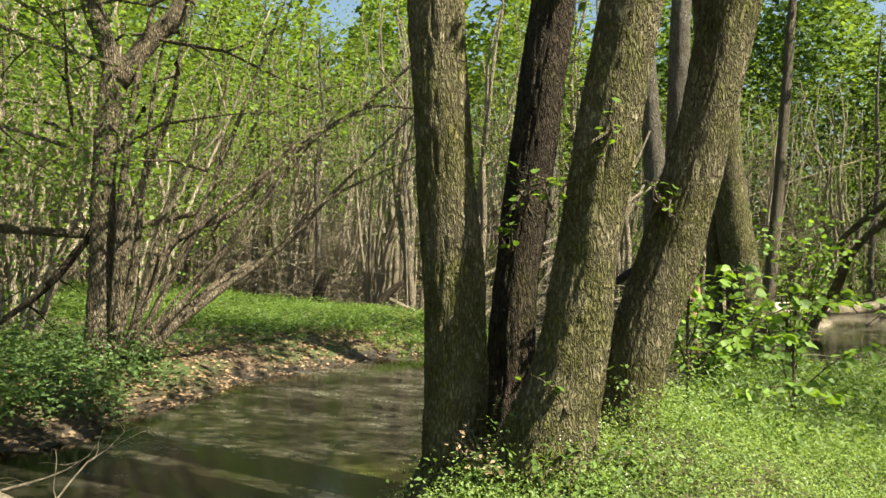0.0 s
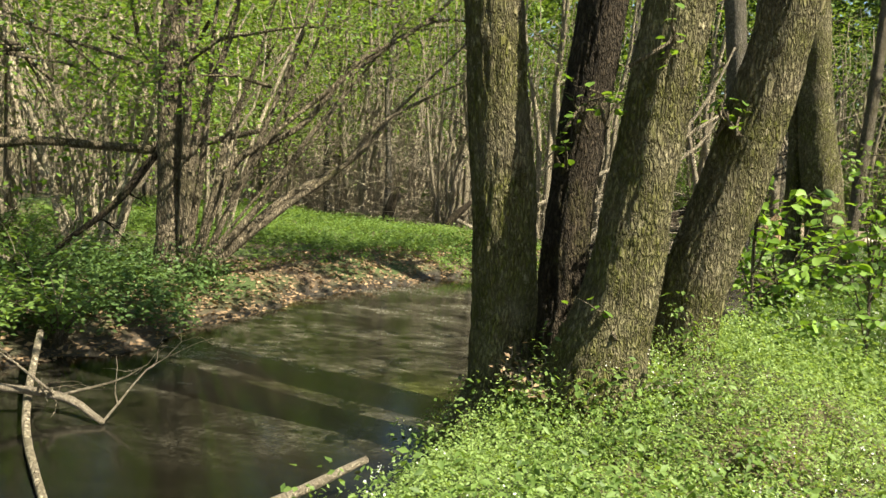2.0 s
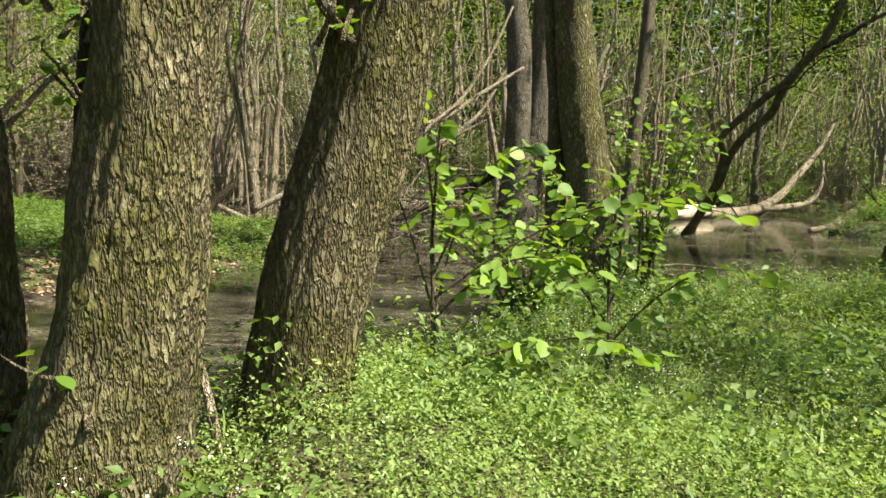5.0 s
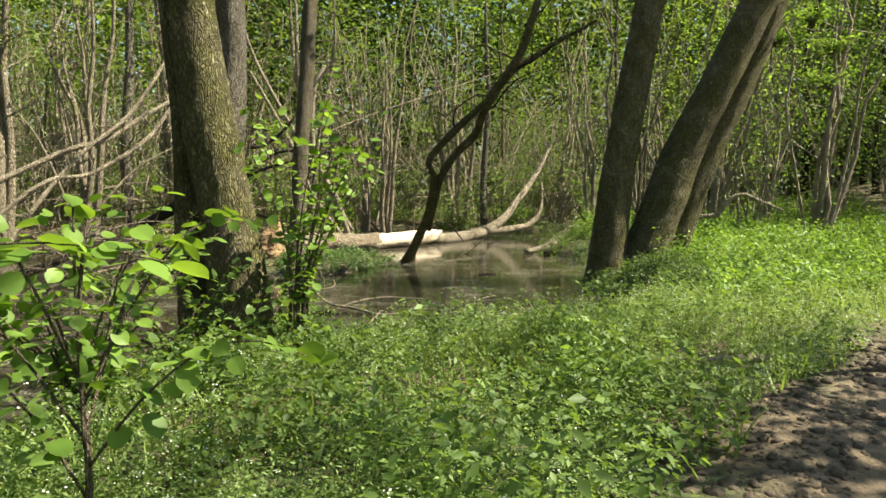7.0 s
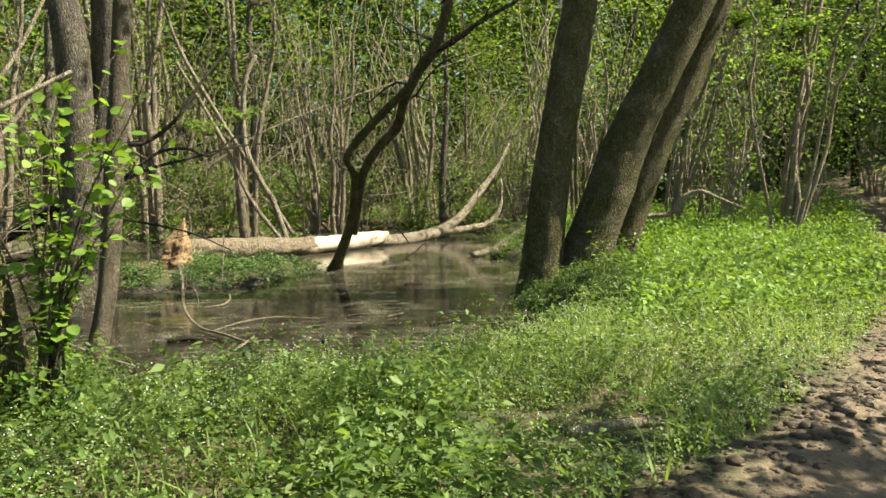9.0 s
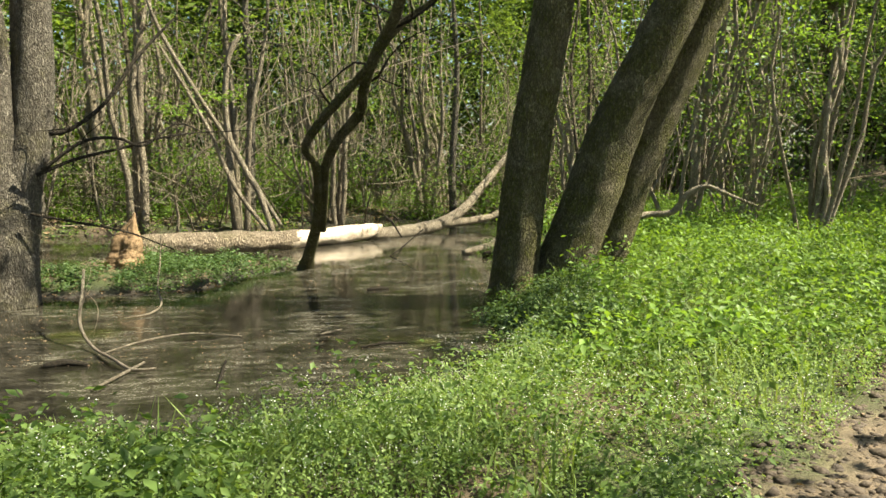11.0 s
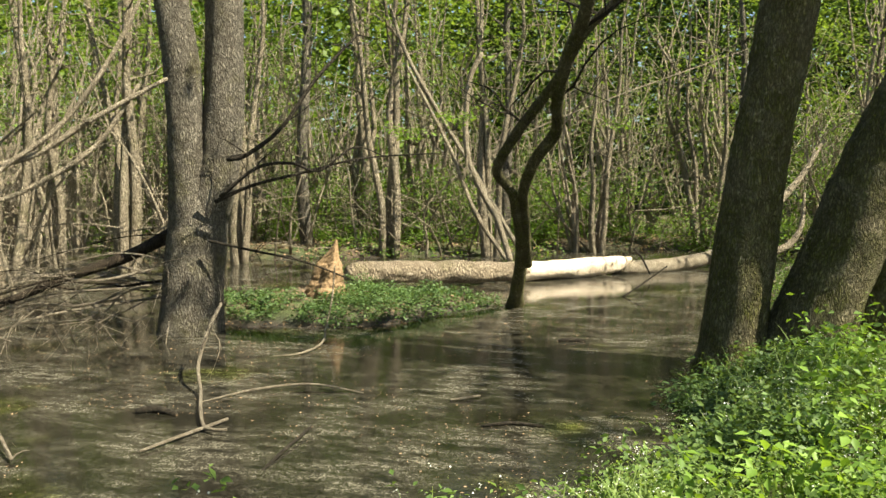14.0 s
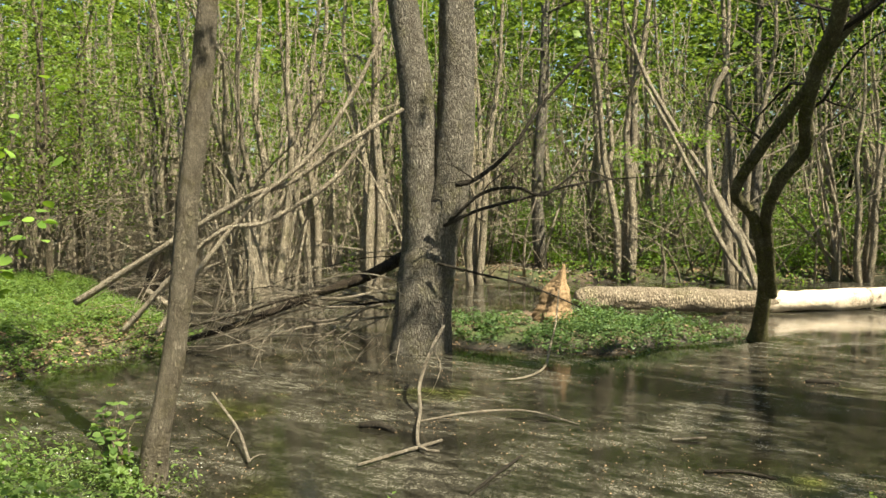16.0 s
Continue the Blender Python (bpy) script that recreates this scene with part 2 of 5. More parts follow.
def tube(points, sides=8, step=0.1, rough=0.0, ridges=0.0, flute=0.0, seed=0.0):
    """A tapered limb along points (x, y, z, r): rough bends its girth, ridges cut bark furrows, flute splays the foot."""
    p = spline(points, step)
    n = len(p)
    d = np.gradient(p[:, :3], axis=0)
    d /= np.linalg.norm(d, axis=1)[:, None] + 1e-9
    ref = np.array([0.0, 1.0, 0.0]) if abs(d[:, 1]).max() < 0.9 else np.array([1.0, 0.0, 0.0])
    u = np.cross(d, ref)
    u /= np.linalg.norm(u, axis=1)[:, None] + 1e-9
    v = np.cross(d, u)
    ang = np.linspace(0, 2 * np.pi, sides, endpoint=False)
    r = np.repeat(p[:, 3:4], sides, axis=1)
    if rough or ridges or flute:
        along = np.r_[0, np.cumsum(np.linalg.norm(np.diff(p[:, :3], axis=0), axis=1))]
        for i in range(n):
            for j in range(sides):
                cx, cy, s = math.cos(ang[j]), math.sin(ang[j]), along[i]
                g = 1.0
                if rough:
                    g += rough * noise.noise((cx * 1.3 + seed, cy * 1.3, s * 2.2))
                if ridges:
                    f = noise.noise((cx * 9 * r[i, j] / 0.17 + seed, cy * 9 * r[i, j] / 0.17, s * 5.0))
                    f2 = noise.noise((cx * 21 * r[i, j] / 0.17 + seed, cy * 21 * r[i, j] / 0.17, s * 13.0))
                    g += ridges * ((1 - abs(f) * 2.2) * 0.7 + f2 * 0.5)
                if flute:
                    g += flute * math.exp(-s / 0.35) * (0.35 + math.cos(ang[j] * 5 + seed) * 0.65)
                r[i, j] *= g
    ring = p[:, None, :3] + (u[:, None] * np.cos(ang)[None, :, None] + v[:, None] * np.sin(ang)[None, :, None]) * r[..., None]
    verts = np.vstack([ring.reshape(-1, 3), p[0, :3], p[-1, :3] + d[-1] * p[-1, 3] * 0.6])
    i, j = np.meshgrid(np.arange(n - 1), np.arange(sides), indexing="ij")
    k = (j + 1) % sides
    quads = np.stack([i * sides + j, i * sides + k, (i + 1) * sides + k, (i + 1) * sides + j], -1).reshape(-1, 4)
    a, b = n * sides, n * sides + 1
    jj = np.arange(sides)
    kk = (jj + 1) % sides
    caps = np.vstack([np.stack([np.full(sides, a), kk, jj], 1), np.stack([np.full(sides, b), (n - 1) * sides + jj, (n - 1) * sides + kk], 1)])
    tris = np.vstack([quads[:, [0, 1, 2]], quads[:, [0, 2, 3]], caps])
    return verts, tris


def strand(points, sides=3):
    """A thin bent twig through a few points, open at its ends."""
    p = np.asarray(points, float)
    d = np.gradient(p[:, :3], axis=0)
    d /= np.linalg.norm(d, axis=1)[:, None] + 1e-9
    u = np.cross(d, np.array([0.31, 0.55, 0.77]))
    u /= np.linalg.norm(u, axis=1)[:, None] + 1e-9
    v = np.cross(d, u)
    ang = np.linspace(0, 2 * np.pi, sides, endpoint=False)
    ring = p[:, None, :3] + (u[:, None] * np.cos(ang)[None, :, None] + v[:, None] * np.sin(ang)[None, :, None]) * p[:, None, 3:4]
    i, j = np.meshgrid(np.arange(len(p) - 1), np.arange(sides), indexing="ij")
    k = (j + 1) % sides
    q = np.stack([i * sides + j, i * sides + k, (i + 1) * sides + k, (i + 1) * sides + j], -1).reshape(-1, 4)
    return ring.reshape(-1, 3), np.vstack([q[:, [0, 1, 2]], q[:, [0, 2, 3]]])


def twig_mass(rows, mat, parent, every=2):
    ob = part("twig_mass", joined([strand([r[0], *r[every:-1:every], r[-1]] if len(r) > 3 else r) for r in rows]), mat, parent)
    ob["kind"] = "stuff"
    return ob


def joined(pieces):
    verts, faces, at = [], [], 0
    for v, f in pieces:
        verts.append(v)
        faces.append(np.asarray(f) + at)
        at += len(v)
    return np.vstack(verts), np.vstack(faces)


LEAF = (np.array([(0, 0, 0), (0.42, 0.27, 0.07), (1, 0, -0.06), (0.42, -0.27, 0.07)]), np.array([(0, 2, 1), (0, 3, 2)]))
CLUMP = (np.array([(0, 0, 0), (0.45, 0.42, 0.10), (1, 0, -0.06), (0.5, -0.40, 0.08)]), np.array([(0, 2, 1), (0, 3, 2)]))
OUTLINE = [(0.0, 0.0), (0.0, 0.14), (0.06, 0.26), (0.20, 0.36), (0.36, 0.42), (0.52, 0.43), (0.68, 0.38), (0.82, 0.27), (0.90, 0.14)]
BROAD = (np.array([(x, w, 0.16 * w - 0.10 * x * x) for x, w in OUTLINE] + [(1.0, 0.0, -0.12)] + [(x, -w, 0.16 * w - 0.10 * x * x) for x, w in OUTLINE[:0:-1]] + [(0.45, 0.0, -0.03)]),
         np.array([(18, (k + 1) % 18, k) for k in range(18)]))
BLADE = (np.array([(0, -0.02, 0), (0, 0.02, 0), (0.55, 0.014, 0.03), (0.55, -0.014, 0.03), (1, 0, -0.14)]), np.array([(0, 2, 1), (0, 3, 2), (3, 4, 2)]))
PETALS = (np.array([(-0.5, -0.5, 0), (0.5, -0.5, 0.1), (0.5, 0.5, 0), (-0.5, 0.5, 0.1)]), np.array([(0, 1, 2), (0, 2, 3)]))


def leaves(at, size, rng, shape=LEAF, pitch=(-0.5, 0.5), azimuth=None):
    """Leaves of one shape at many places, each with its own size and turn."""
    at = np.asarray(at, float)
    n = len(at)
    base, tri = shape
    size = np.broadcast_to(size, (n,))
    az = rng.uniform(0, 2 * np.pi, n) if azimuth is None else azimuth
    pt = rng.uniform(*pitch, n)
    ro = rng.normal(0, 0.5, n)
    ca, sa, cp, sp, cr, sr = np.cos(az), np.sin(az), np.cos(pt), np.sin(pt), np.cos(ro), np.sin(ro)
    l = np.stack([ca * cp, sa * cp, sp], 1)
    side = np.stack([-sa, ca, np.zeros(n)], 1)
    up = np.cross(l, side)
    s2 = side * cr[:, None] + up * sr[:, None]
    u2 = np.cross(l, s2)
    v = at[:, None] + size[:, None, None] * (base[None, :, 0:1] * l[:, None] + base[None, :, 1:2] * s2[:, None] + base[None, :, 2:3] * u2[:, None])
    f = (np.arange(n) * len(base))[:, None, None] + tri[None]
    return v.reshape(-1, 3), f.reshape(-1, 3)


# ---- the lie of the land; the pond's surface is at z = 0 ----
NEAR = [(-3.3, -40), (-3.25, -4), (-3.3, -1.2), (-3.15, 0.4), (-3.05, 1.3), (-2.75, 2.1), (-2.1, 3.0), (-1.5, 4.2), (-1.0, 6.0), (-0.5, 7.4), (0.3, 8.15),
        (1.1, 7.45), (2.1, 7.38), (2.9, 7.58), (3.6, 8.15), (4.35, 9.0), (4.7, 10.2), (4.85, 11.6), (5.2, 12.4), (5.9, 13.4), (6.1, 15.2), (5.8, 17.0), (6.4, 19), (8, 22), (9, 25), (20, 34), (90, 60), (90, -40)]
FAR = [(-90, 33), (-30, 32), (-20, 29.5), (-14.5, 25.6), (-10.6, 23.0), (-7.6, 20.9), (-4.8, 21.2), (-1, 22.4), (2.5, 24.6), (5, 26.5), (7.6, 26.4), (9, 24.5), (22, 30), (90, 50), (90, 160), (-90, 160)]
TONGUE = [(-5.3, -40), (-5.3, 0), (-5.75, 1.4), (-5.2, 2.3), (-5.3, 3.3), (-5.2, 5.0), (-4.5, 7.2), (-3.3, 9.0), (-2.9, 11.2), (-3.9, 12.9), (-6.0, 14.0), (-9, 15.2), (-12, 16.9), (-15, 17.4), (-25, 17.5), (-90, 19), (-90, -40)]
ISLAND = [(-1.9, 13.4), (-1.0, 13.2), (0.5, 13.1), (1.7, 13.9), (2.5, 15.4), (2.95, 16.1), (2.3, 16.5), (1.2, 16.4), (0.2, 16.8), (-0.8, 17.0), (-1.7, 16.0), (-2.1, 14.6)]


def inside_by(poly, x, y):
    """Metres inside (+) or outside (-) of a closed outline."""
    p = np.asarray(poly, float)
    q = np.roll(p, -1, axis=0)
    best, inside = np.full(x.shape, 1e9), np.zeros(x.shape, bool)
    for (ax, ay), (bx, by) in zip(p, q):
        ex, ey = bx - ax, by - ay
        t = np.clip(((x - ax) * ex + (y - ay) * ey) / (ex * ex + ey * ey), 0, 1)
        best = np.minimum(best, (x - ax - t * ex) ** 2 + (y - ay - t * ey) ** 2)
        cross = (ay > y) != (by > y)
        inside ^= cross & (x < ax + (y - ay) * ex / (ey if abs(ey) > 1e-9 else 1e-9))
    return np.where(inside, 1, -1) * np.sqrt(best)


def smooth(a, b, x):
    t = np.clip((x - a) / (b - a), 0, 1)
    return t * t * (3 - 2 * t)


def wave(x, y, s, k):
    return np.sin(x * s + 1.7 * k + 1.3 * np.sin(y * s * 0.73 + k)) * np.sin(y * s * 1.13 + 2.9 * k + 1.1 * np.sin(x * s * 0.81 - k))


TRAIL_LEFT = np.array([(-2.3, -6.2), (-1.25, -0.85), (-0.6, 0.5), (0.5, 1.7), (1.95, 3.2), (3.15, 4.45), (4.3, 5.3), (6.7, 7.3), (11.2, 12.4), (16, 18.8), (22, 28)])


def trail_side(x, y):
    """Metres to the right (+) of the trail's left edge."""
    best, sign = np.full(np.shape(x), 1e9), np.zeros(np.shape(x))
    for (ax, ay), (bx, by) in zip(TRAIL_LEFT[:-1], TRAIL_LEFT[1:]):
        ex, ey = bx - ax, by - ay
        t = np.clip(((x - ax) * ex + (y - ay) * ey) / (ex * ex + ey * ey), 0, 1)
        d = np.hypot(x - ax - t * ex, y - ay - t * ey)
        s = np.sign((x - ax) * ey - (y - ay) * ex)
        sign, best = np.where(d < best, s, sign), np.minimum(best, d)
    return best * sign


def height(x, y):
    x, y = np.asarray(x, float), np.asarray(y, float)
    wob = 0.16 * wave(x, y, 2.1, 1) + 0.07 * wave(x, y, 6.3, 2)
    dn, df = inside_by(NEAR, x, y) + wob, inside_by(FAR, x, y) + 2 * wob
    dt, di = inside_by(TONGUE, x, y) + wob, inside_by(ISLAND, x, y) + wob
    z = np.full(x.shape, -0.45)
    z = np.maximum(z, -0.45 + 0.75 * smooth(-0.55, 1.0, dn))
    z = np.maximum(z, -0.45 + 0.70 * smooth(-0.9, 1.6, df))
    z = np.maximum(z, -0.45 + 0.72 * smooth(-0.7, 1.9, dt))
    z = np.maximum(z, -0.45 + 0.62 * smooth(-0.5, 0.9, di))
    z += 0.36 * np.exp(-((x + 1.5) ** 2 + (y - 1.35) ** 2) / 0.75)
    z += 0.14 * np.exp(-((x + 0.5) ** 2 + (y - 1.9) ** 2) / 0.9) - 0.06 * smooth(0.2, 0.8, trail_side(x, y))
    s, u = (x - 5) * 0.72 + (y - 6.5) * 0.69, (x - 5) * 0.69 - (y - 6.5) * 0.72
    z += 4.0 * smooth(9, 42, s) * smooth(-9, 0, u) * smooth(0.0, 2.0, dn)
    land = smooth(-0.1, 0.25, z)
    z += land * (0.035 * wave(x, y, 1.7, 3) + 0.018 * wave(x, y, 5.1, 4))
    rut = smooth(0.0, 0.35, trail_side(x, y)) * (1 - smooth(0.9, 1.6, trail_side(x, y)))
    z += rut * (0.020 * wave(x, y, 3.1, 5) + 0.010 * wave(x, y, 7.3, 6) + 0.005 * wave(x * 0.7 + y, y - 0.6 * x, 13.7, 9))
    return z


def axis(lo, hi, step, far):
    core = np.arange(lo, hi, step)
    out = [0.0]
    while out[-1] < far:
        out.append(out[-1] * 1.22 + step * 2)
    out = np.array(out[1:])
    return np.r_[lo - out[::-1], core, hi + out]


gx, gy = axis(-9, 13, 0.13, 400), axis(-5, 20, 0.13, 400)
X, Y = np.meshgrid(gx, gy, indexing="ij")
Z = height(X, Y)
nx, ny = X.shape
i, j = np.meshgrid(np.arange(nx - 1), np.arange(ny - 1), indexing="ij")
quads = np.stack([i * ny + j, (i + 1) * ny + j, (i + 1) * ny + j + 1, i * ny + j + 1], -1).reshape(-1, 4)
ground = part("ground", (np.stack([X, Y, Z], -1), quads), SOIL)
tagged(ground, "brown forest soil with leaf litter and a muddy footpath", "ground", kind="structure")
side = trail_side(X, Y)
mask = smooth(-0.15, 0.25, side + 0.12 * wave(X, Y, 3, 7)) * (1 - smooth(2.4, 3.2, side))
ground.data.attributes.new("trail", "FLOAT", "POINT").data.foreach_set("value", mask.ravel())
ground.data.attributes.new("wet", "FLOAT", "POINT").data.foreach_set("value", (1 - smooth(0.03, 0.13, Z + 0.03 * wave(X, Y, 4.7, 3))).ravel())
water = part("water", (np.array([(-95, -42, 0), (30, -42, 0), (30, 60, 0), (-95, 60, 0)]), np.array([(0, 1, 2, 3)])), WATER)
tagged(water, "still murky brown pond water with floating scum", "water", kind="structure")


def on_ground(x, y, sink=0.0):
    return float(height(np.array([x]), np.array([y]))[0]) - sink


# ---- trees standing by the walk ----
def limb(parent, name, points, mat, base, sides=20, step=0.06, rough=0.10, ridges=0.0, flute=0.0, seed=0.0, label=""):
    p = [(x - base[0], y - base[1], z - base[2], r) for x, y, z, r in points]
    return part(name, tube(p, sides, step, rough, ridges, flute, seed), mat, parent, label)


def extended(points, top, shrink=0.6):
    """The limb carried on upwards to the height top along its last lean."""
    (x0, y0, z0, r0), (x1, y1, z1, r1) = points[-2:]
    k = (top - z1) / max(z1 - z0, 0.2)
    steps = [(x1 + (x1 - x0) / max(z1 - z0, 0.2) * d * 0.95, y1 + (y1 - y0) / max(z1 - z0, 0.2) * d * 0.95, z1 + d, r1 * (1 - 0.02 * d)) for d in (0.4, 0.9, 1.6)]
    return points + steps + [(x1 + (x1 - x0) * k * 0.5, y1 + (y1 - y0) * k * 0.5, z1 + (top - z1) * 0.5, r1 * (1 + shrink) / 2), (x1 + (x1 - x0) * k * 0.9, y1 + (y1 - y0) * k * 0.9, top, r1 * shrink)]


def twigs(rng, start, way, length, radius, depth, bend=0.25, forks=3, droop=0.0):
    """A branching limb as a list of point rows, thin at its ends."""
    way = np.asarray(way, float) / np.linalg.norm(way)
    p, d, rows, out = np.asarray(start, float), way, [], []
    n = 5
    for k in range(n + 1):
        rows.append((*p, radius * (1 - 0.75 * k / n)))
        if depth and k > 0:
            for _ in range(forks if k == n else rng.integers(0, 2)):
                w = d + rng.normal(0, 0.65, 3)
                out += twigs(rng, p, w, length * rng.uniform(0.35, 0.6), radius * (1 - 0.75 * k / n) * 0.7, depth - 1, bend, forks, droop)
        d = d + rng.normal(0, bend, 3) * 0.6 - np.array([0, 0, droop])
        d /= np.linalg.norm(d)
        p = p + d * length / n
    return [rows] + out


def crown_points(rng, rows_list, count, spread):
    """Places for leaves round the ends of branches."""
    ends = np.array([r[k][:3] for r in rows_list for k in range(2, len(r))])
    pick = ends[rng.integers(0, len(ends), count)]
    return pick + rng.normal(0, spread, (count, 3))


def crown(rng, base, tops, count, size, reach, mat, parent, limbs=5, length=1.8, name="crown"):
    """Limbs and leaves round the tops of the stems, in the tree's own space."""
    rows = []
    for top in tops:
        for _ in range(limbs):
            s = np.array(top[:3]) - np.array(base) - np.array([0, 0, rng.uniform(0, 3.0)])
            rows += twigs(rng, s, (*rng.normal(0, 1, 2), rng.uniform(0.1, 0.9)), length * rng.uniform(0.6, 1.3), 0.035, 1)
    twig_mass(rows, STEMBARK, parent)
    part(name, leaves(crown_points(rng, rows, count, reach), rng.uniform(0.7, 1.3, count) * size * 1.7, rng, CLUMP, (-0.9, 0.3)), mat, parent)


rng = np.random.default_rng(5)

ALDER_STEMS = [
    [(-2.66, 1.24, -0.12, 0.30), (-2.60, 1.25, 0.20, 0.235), (-2.54, 1.28, 0.42, 0.197), (-2.54, 1.27, 0.70, 0.178), (-2.55, 1.27, 1.02, 0.177), (-2.58, 1.26, 1.65, 0.174), (-2.65, 1.24, 2.26, 0.165), (-2.68, 1.23, 2.65, 0.163)],
    [(-2.26, 1.70, 0.10, 0.21), (-2.28, 1.73, 0.91, 0.155), (-2.28, 1.73, 1.32, 0.140), (-2.22, 1.74, 1.99, 0.136), (-2.15, 1.75, 2.64, 0.139)],
    [(-2.00, 1.05, 0.20, 0.33), (-1.97, 1.05, 0.62, 0.265), (-1.90, 1.06, 0.95, 0.212), (-1.85, 1.06, 1.26, 0.182), (-1.80, 1.07, 1.68, 0.166), (-1.75, 1.08, 2.09, 0.162), (-1.69, 1.09, 2.49, 0.163)],
    [(-1.68, 1.66, 0.15, 0.27), (-1.60, 1.65, 0.57, 0.214), (-1.55, 1.65, 0.84, 0.187), (-1.47, 1.65, 1.24, 0.179), (-1.34, 1.65, 1.69, 0.176), (-1.21, 1.65, 2.21, 0.161), (-1.13, 1.65, 2.60, 0.155)]]
base = (-2.05, 1.35, 0.1)
alder = thing("alder_tree", base, "old alder with four thick furrowed mossy stems on the pond bank", "tree")
for k, stem in enumerate(ALDER_STEMS):
    # the second stem stands in shade, painted on with the darker bark
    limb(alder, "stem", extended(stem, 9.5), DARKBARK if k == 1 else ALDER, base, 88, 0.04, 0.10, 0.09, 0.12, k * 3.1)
crown(rng, base, [(-3.2, 1.2, 9.5), (-1.7, 1.8, 9.5), (-1.0, 1.2, 9.5), (0.6, 1.7, 9.5)], 2600, 0.085, 0.35, CANOPY, alder)

THREE = [
    [(5.22, 12.05, -0.22, 0.38), (5.27, 12.05, 0.22, 0.307), (5.34, 12.03, 1.02, 0.267), (5.43, 12.0, 1.92, 0.245), (5.56, 11.97, 2.80, 0.236), (5.66, 11.93, 3.42, 0.227)],
    [(5.80, 12.08, -0.05, 0.42), (5.95, 12.05, 0.53, 0.36), (6.19, 11.98, 1.28, 0.316), (6.50, 11.88, 2.22, 0.294), (6.80, 11.76, 2.91, 0.276), (7.02, 11.68, 3.40, 0.264)],
    [(6.30, 12.45, 0.0, 0.29), (6.54, 12.43, 0.35, 0.256), (6.67, 12.39, 0.75, 0.247), (6.90, 12.33, 1.57, 0.242), (7.19, 12.24, 2.37, 0.231), (7.48, 12.16, 3.01, 0.221), (7.65, 12.11, 3.47, 0.212)]]
base = (5.7, 12.1, 0.05)
triple = thing("alder_tree", base, "three-stemmed leaning alder with dark ridged bark at the waterside", "tree")
for k, stem in enumerate(THREE):
    limb(triple, "stem", extended(stem, 11.0), ALDER, base, 44, 0.08, 0.08, 0.06, 0.10, 11 + k * 2.3)
crown(rng, base, [(6.8, 11.7, 11.0), (9.3, 10.8, 11.0), (10.0, 11.4, 11.0)], 900, 0.08, 0.6, CANOPY, triple, 4)

base = (-0.95, 13.05, -0.1)
twin = thing("alder_tree", base, "grey twin-stemmed alder standing in the shallow water", "tree")
limb(twin, "trunk", [(-0.95, 13.03, -0.25, 0.41), (-0.94, 13.04, 0.05, 0.395), (-0.93, 13.05, 0.31, 0.377), (-0.88, 13.08, 1.0, 0.345), (-0.86, 13.10, 1.25, 0.325), (-0.85, 13.1, 1.5, 0.25), (-0.85, 13.1, 1.75, 0.13), (-0.85, 13.1, 1.95, 0.04)], GREYBARK, base, 56, 0.05, 0.1, 0.05, 0.02, 20)
limb(twin, "stem", extended([(-0.93, 13.06, 0.5, 0.20), (-0.95, 13.06, 1.0, 0.245), (-0.95, 13.06, 1.5, 0.235), (-0.95, 13.05, 1.95, 0.22), (-0.97, 13.02, 3.22, 0.211), (-1.09, 12.94, 4.24, 0.188)], 11), GREYBARK, base, 40, 0.05, 0.07, 0.04, 0, 21)
limb(twin, "stem", extended([(-0.84, 13.10, 0.5, 0.20), (-0.79, 13.13, 0.9, 0.25), (-0.74, 13.16, 1.4, 0.245), (-0.61, 13.26, 2.17, 0.243), (-0.55, 13.30, 3.23, 0.235), (-0.55, 13.30, 4.28, 0.212)], 11), GREYBARK, base, 40, 0.05, 0.07, 0.04, 0, 22)
crown(rng, base, [(-1.6, 12.8, 11.0), (-0.5, 13.3, 11.0)], 1000, 0.08, 0.6, CANOPY, twin, 4)

base = (2.7, 15.9, 0.05)
dark = thing("willow_tree", base, "small dark crooked willow on the tip of the islet", "tree")
limb(dark, "trunk", [(2.64, 15.95, -0.1, 0.148), (2.68, 15.86, 0.04, 0.123), (2.74, 15.63, 0.28, 0.093), (2.88, 15.07, 0.85, 0.086), (2.93, 14.75, 1.15, 0.084)], ALDER, base, 24, 0.05, 0.15, 0.05, 0.1, 30)
limb(dark, "limb", [(2.91, 14.83, 1.05, 0.071), (2.88, 14.22, 1.69, 0.063), (2.74, 13.89, 1.99, 0.059), (3.08, 13.48, 2.45, 0.062), (3.54, 13.06, 2.94, 0.053), (3.87, 12.68, 3.37, 0.046), (4.31, 12.42, 3.70, 0.037), (5.0, 12.0, 4.1, 0.022)], ALDER, base, 18, 0.06, 0.15, 0.05, 0, 31)
limb(dark, "limb", [(2.96, 15.16, 0.70, 0.057), (3.0, 14.46, 1.47, 0.062), (3.03, 14.17, 1.76, 0.065), (3.20, 13.87, 2.09, 0.072), (3.48, 13.58, 2.42, 0.073), (3.52, 13.27, 2.73, 0.067), (3.64, 12.92, 3.09, 0.074), (3.82, 12.62, 3.42, 0.071), (3.93, 12.3, 3.76, 0.064), (4.2, 11.9, 5.0, 0.042), (4.3, 11.7, 6.2, 0.022)], ALDER, base, 18, 0.06, 0.15, 0.05, 0, 32)
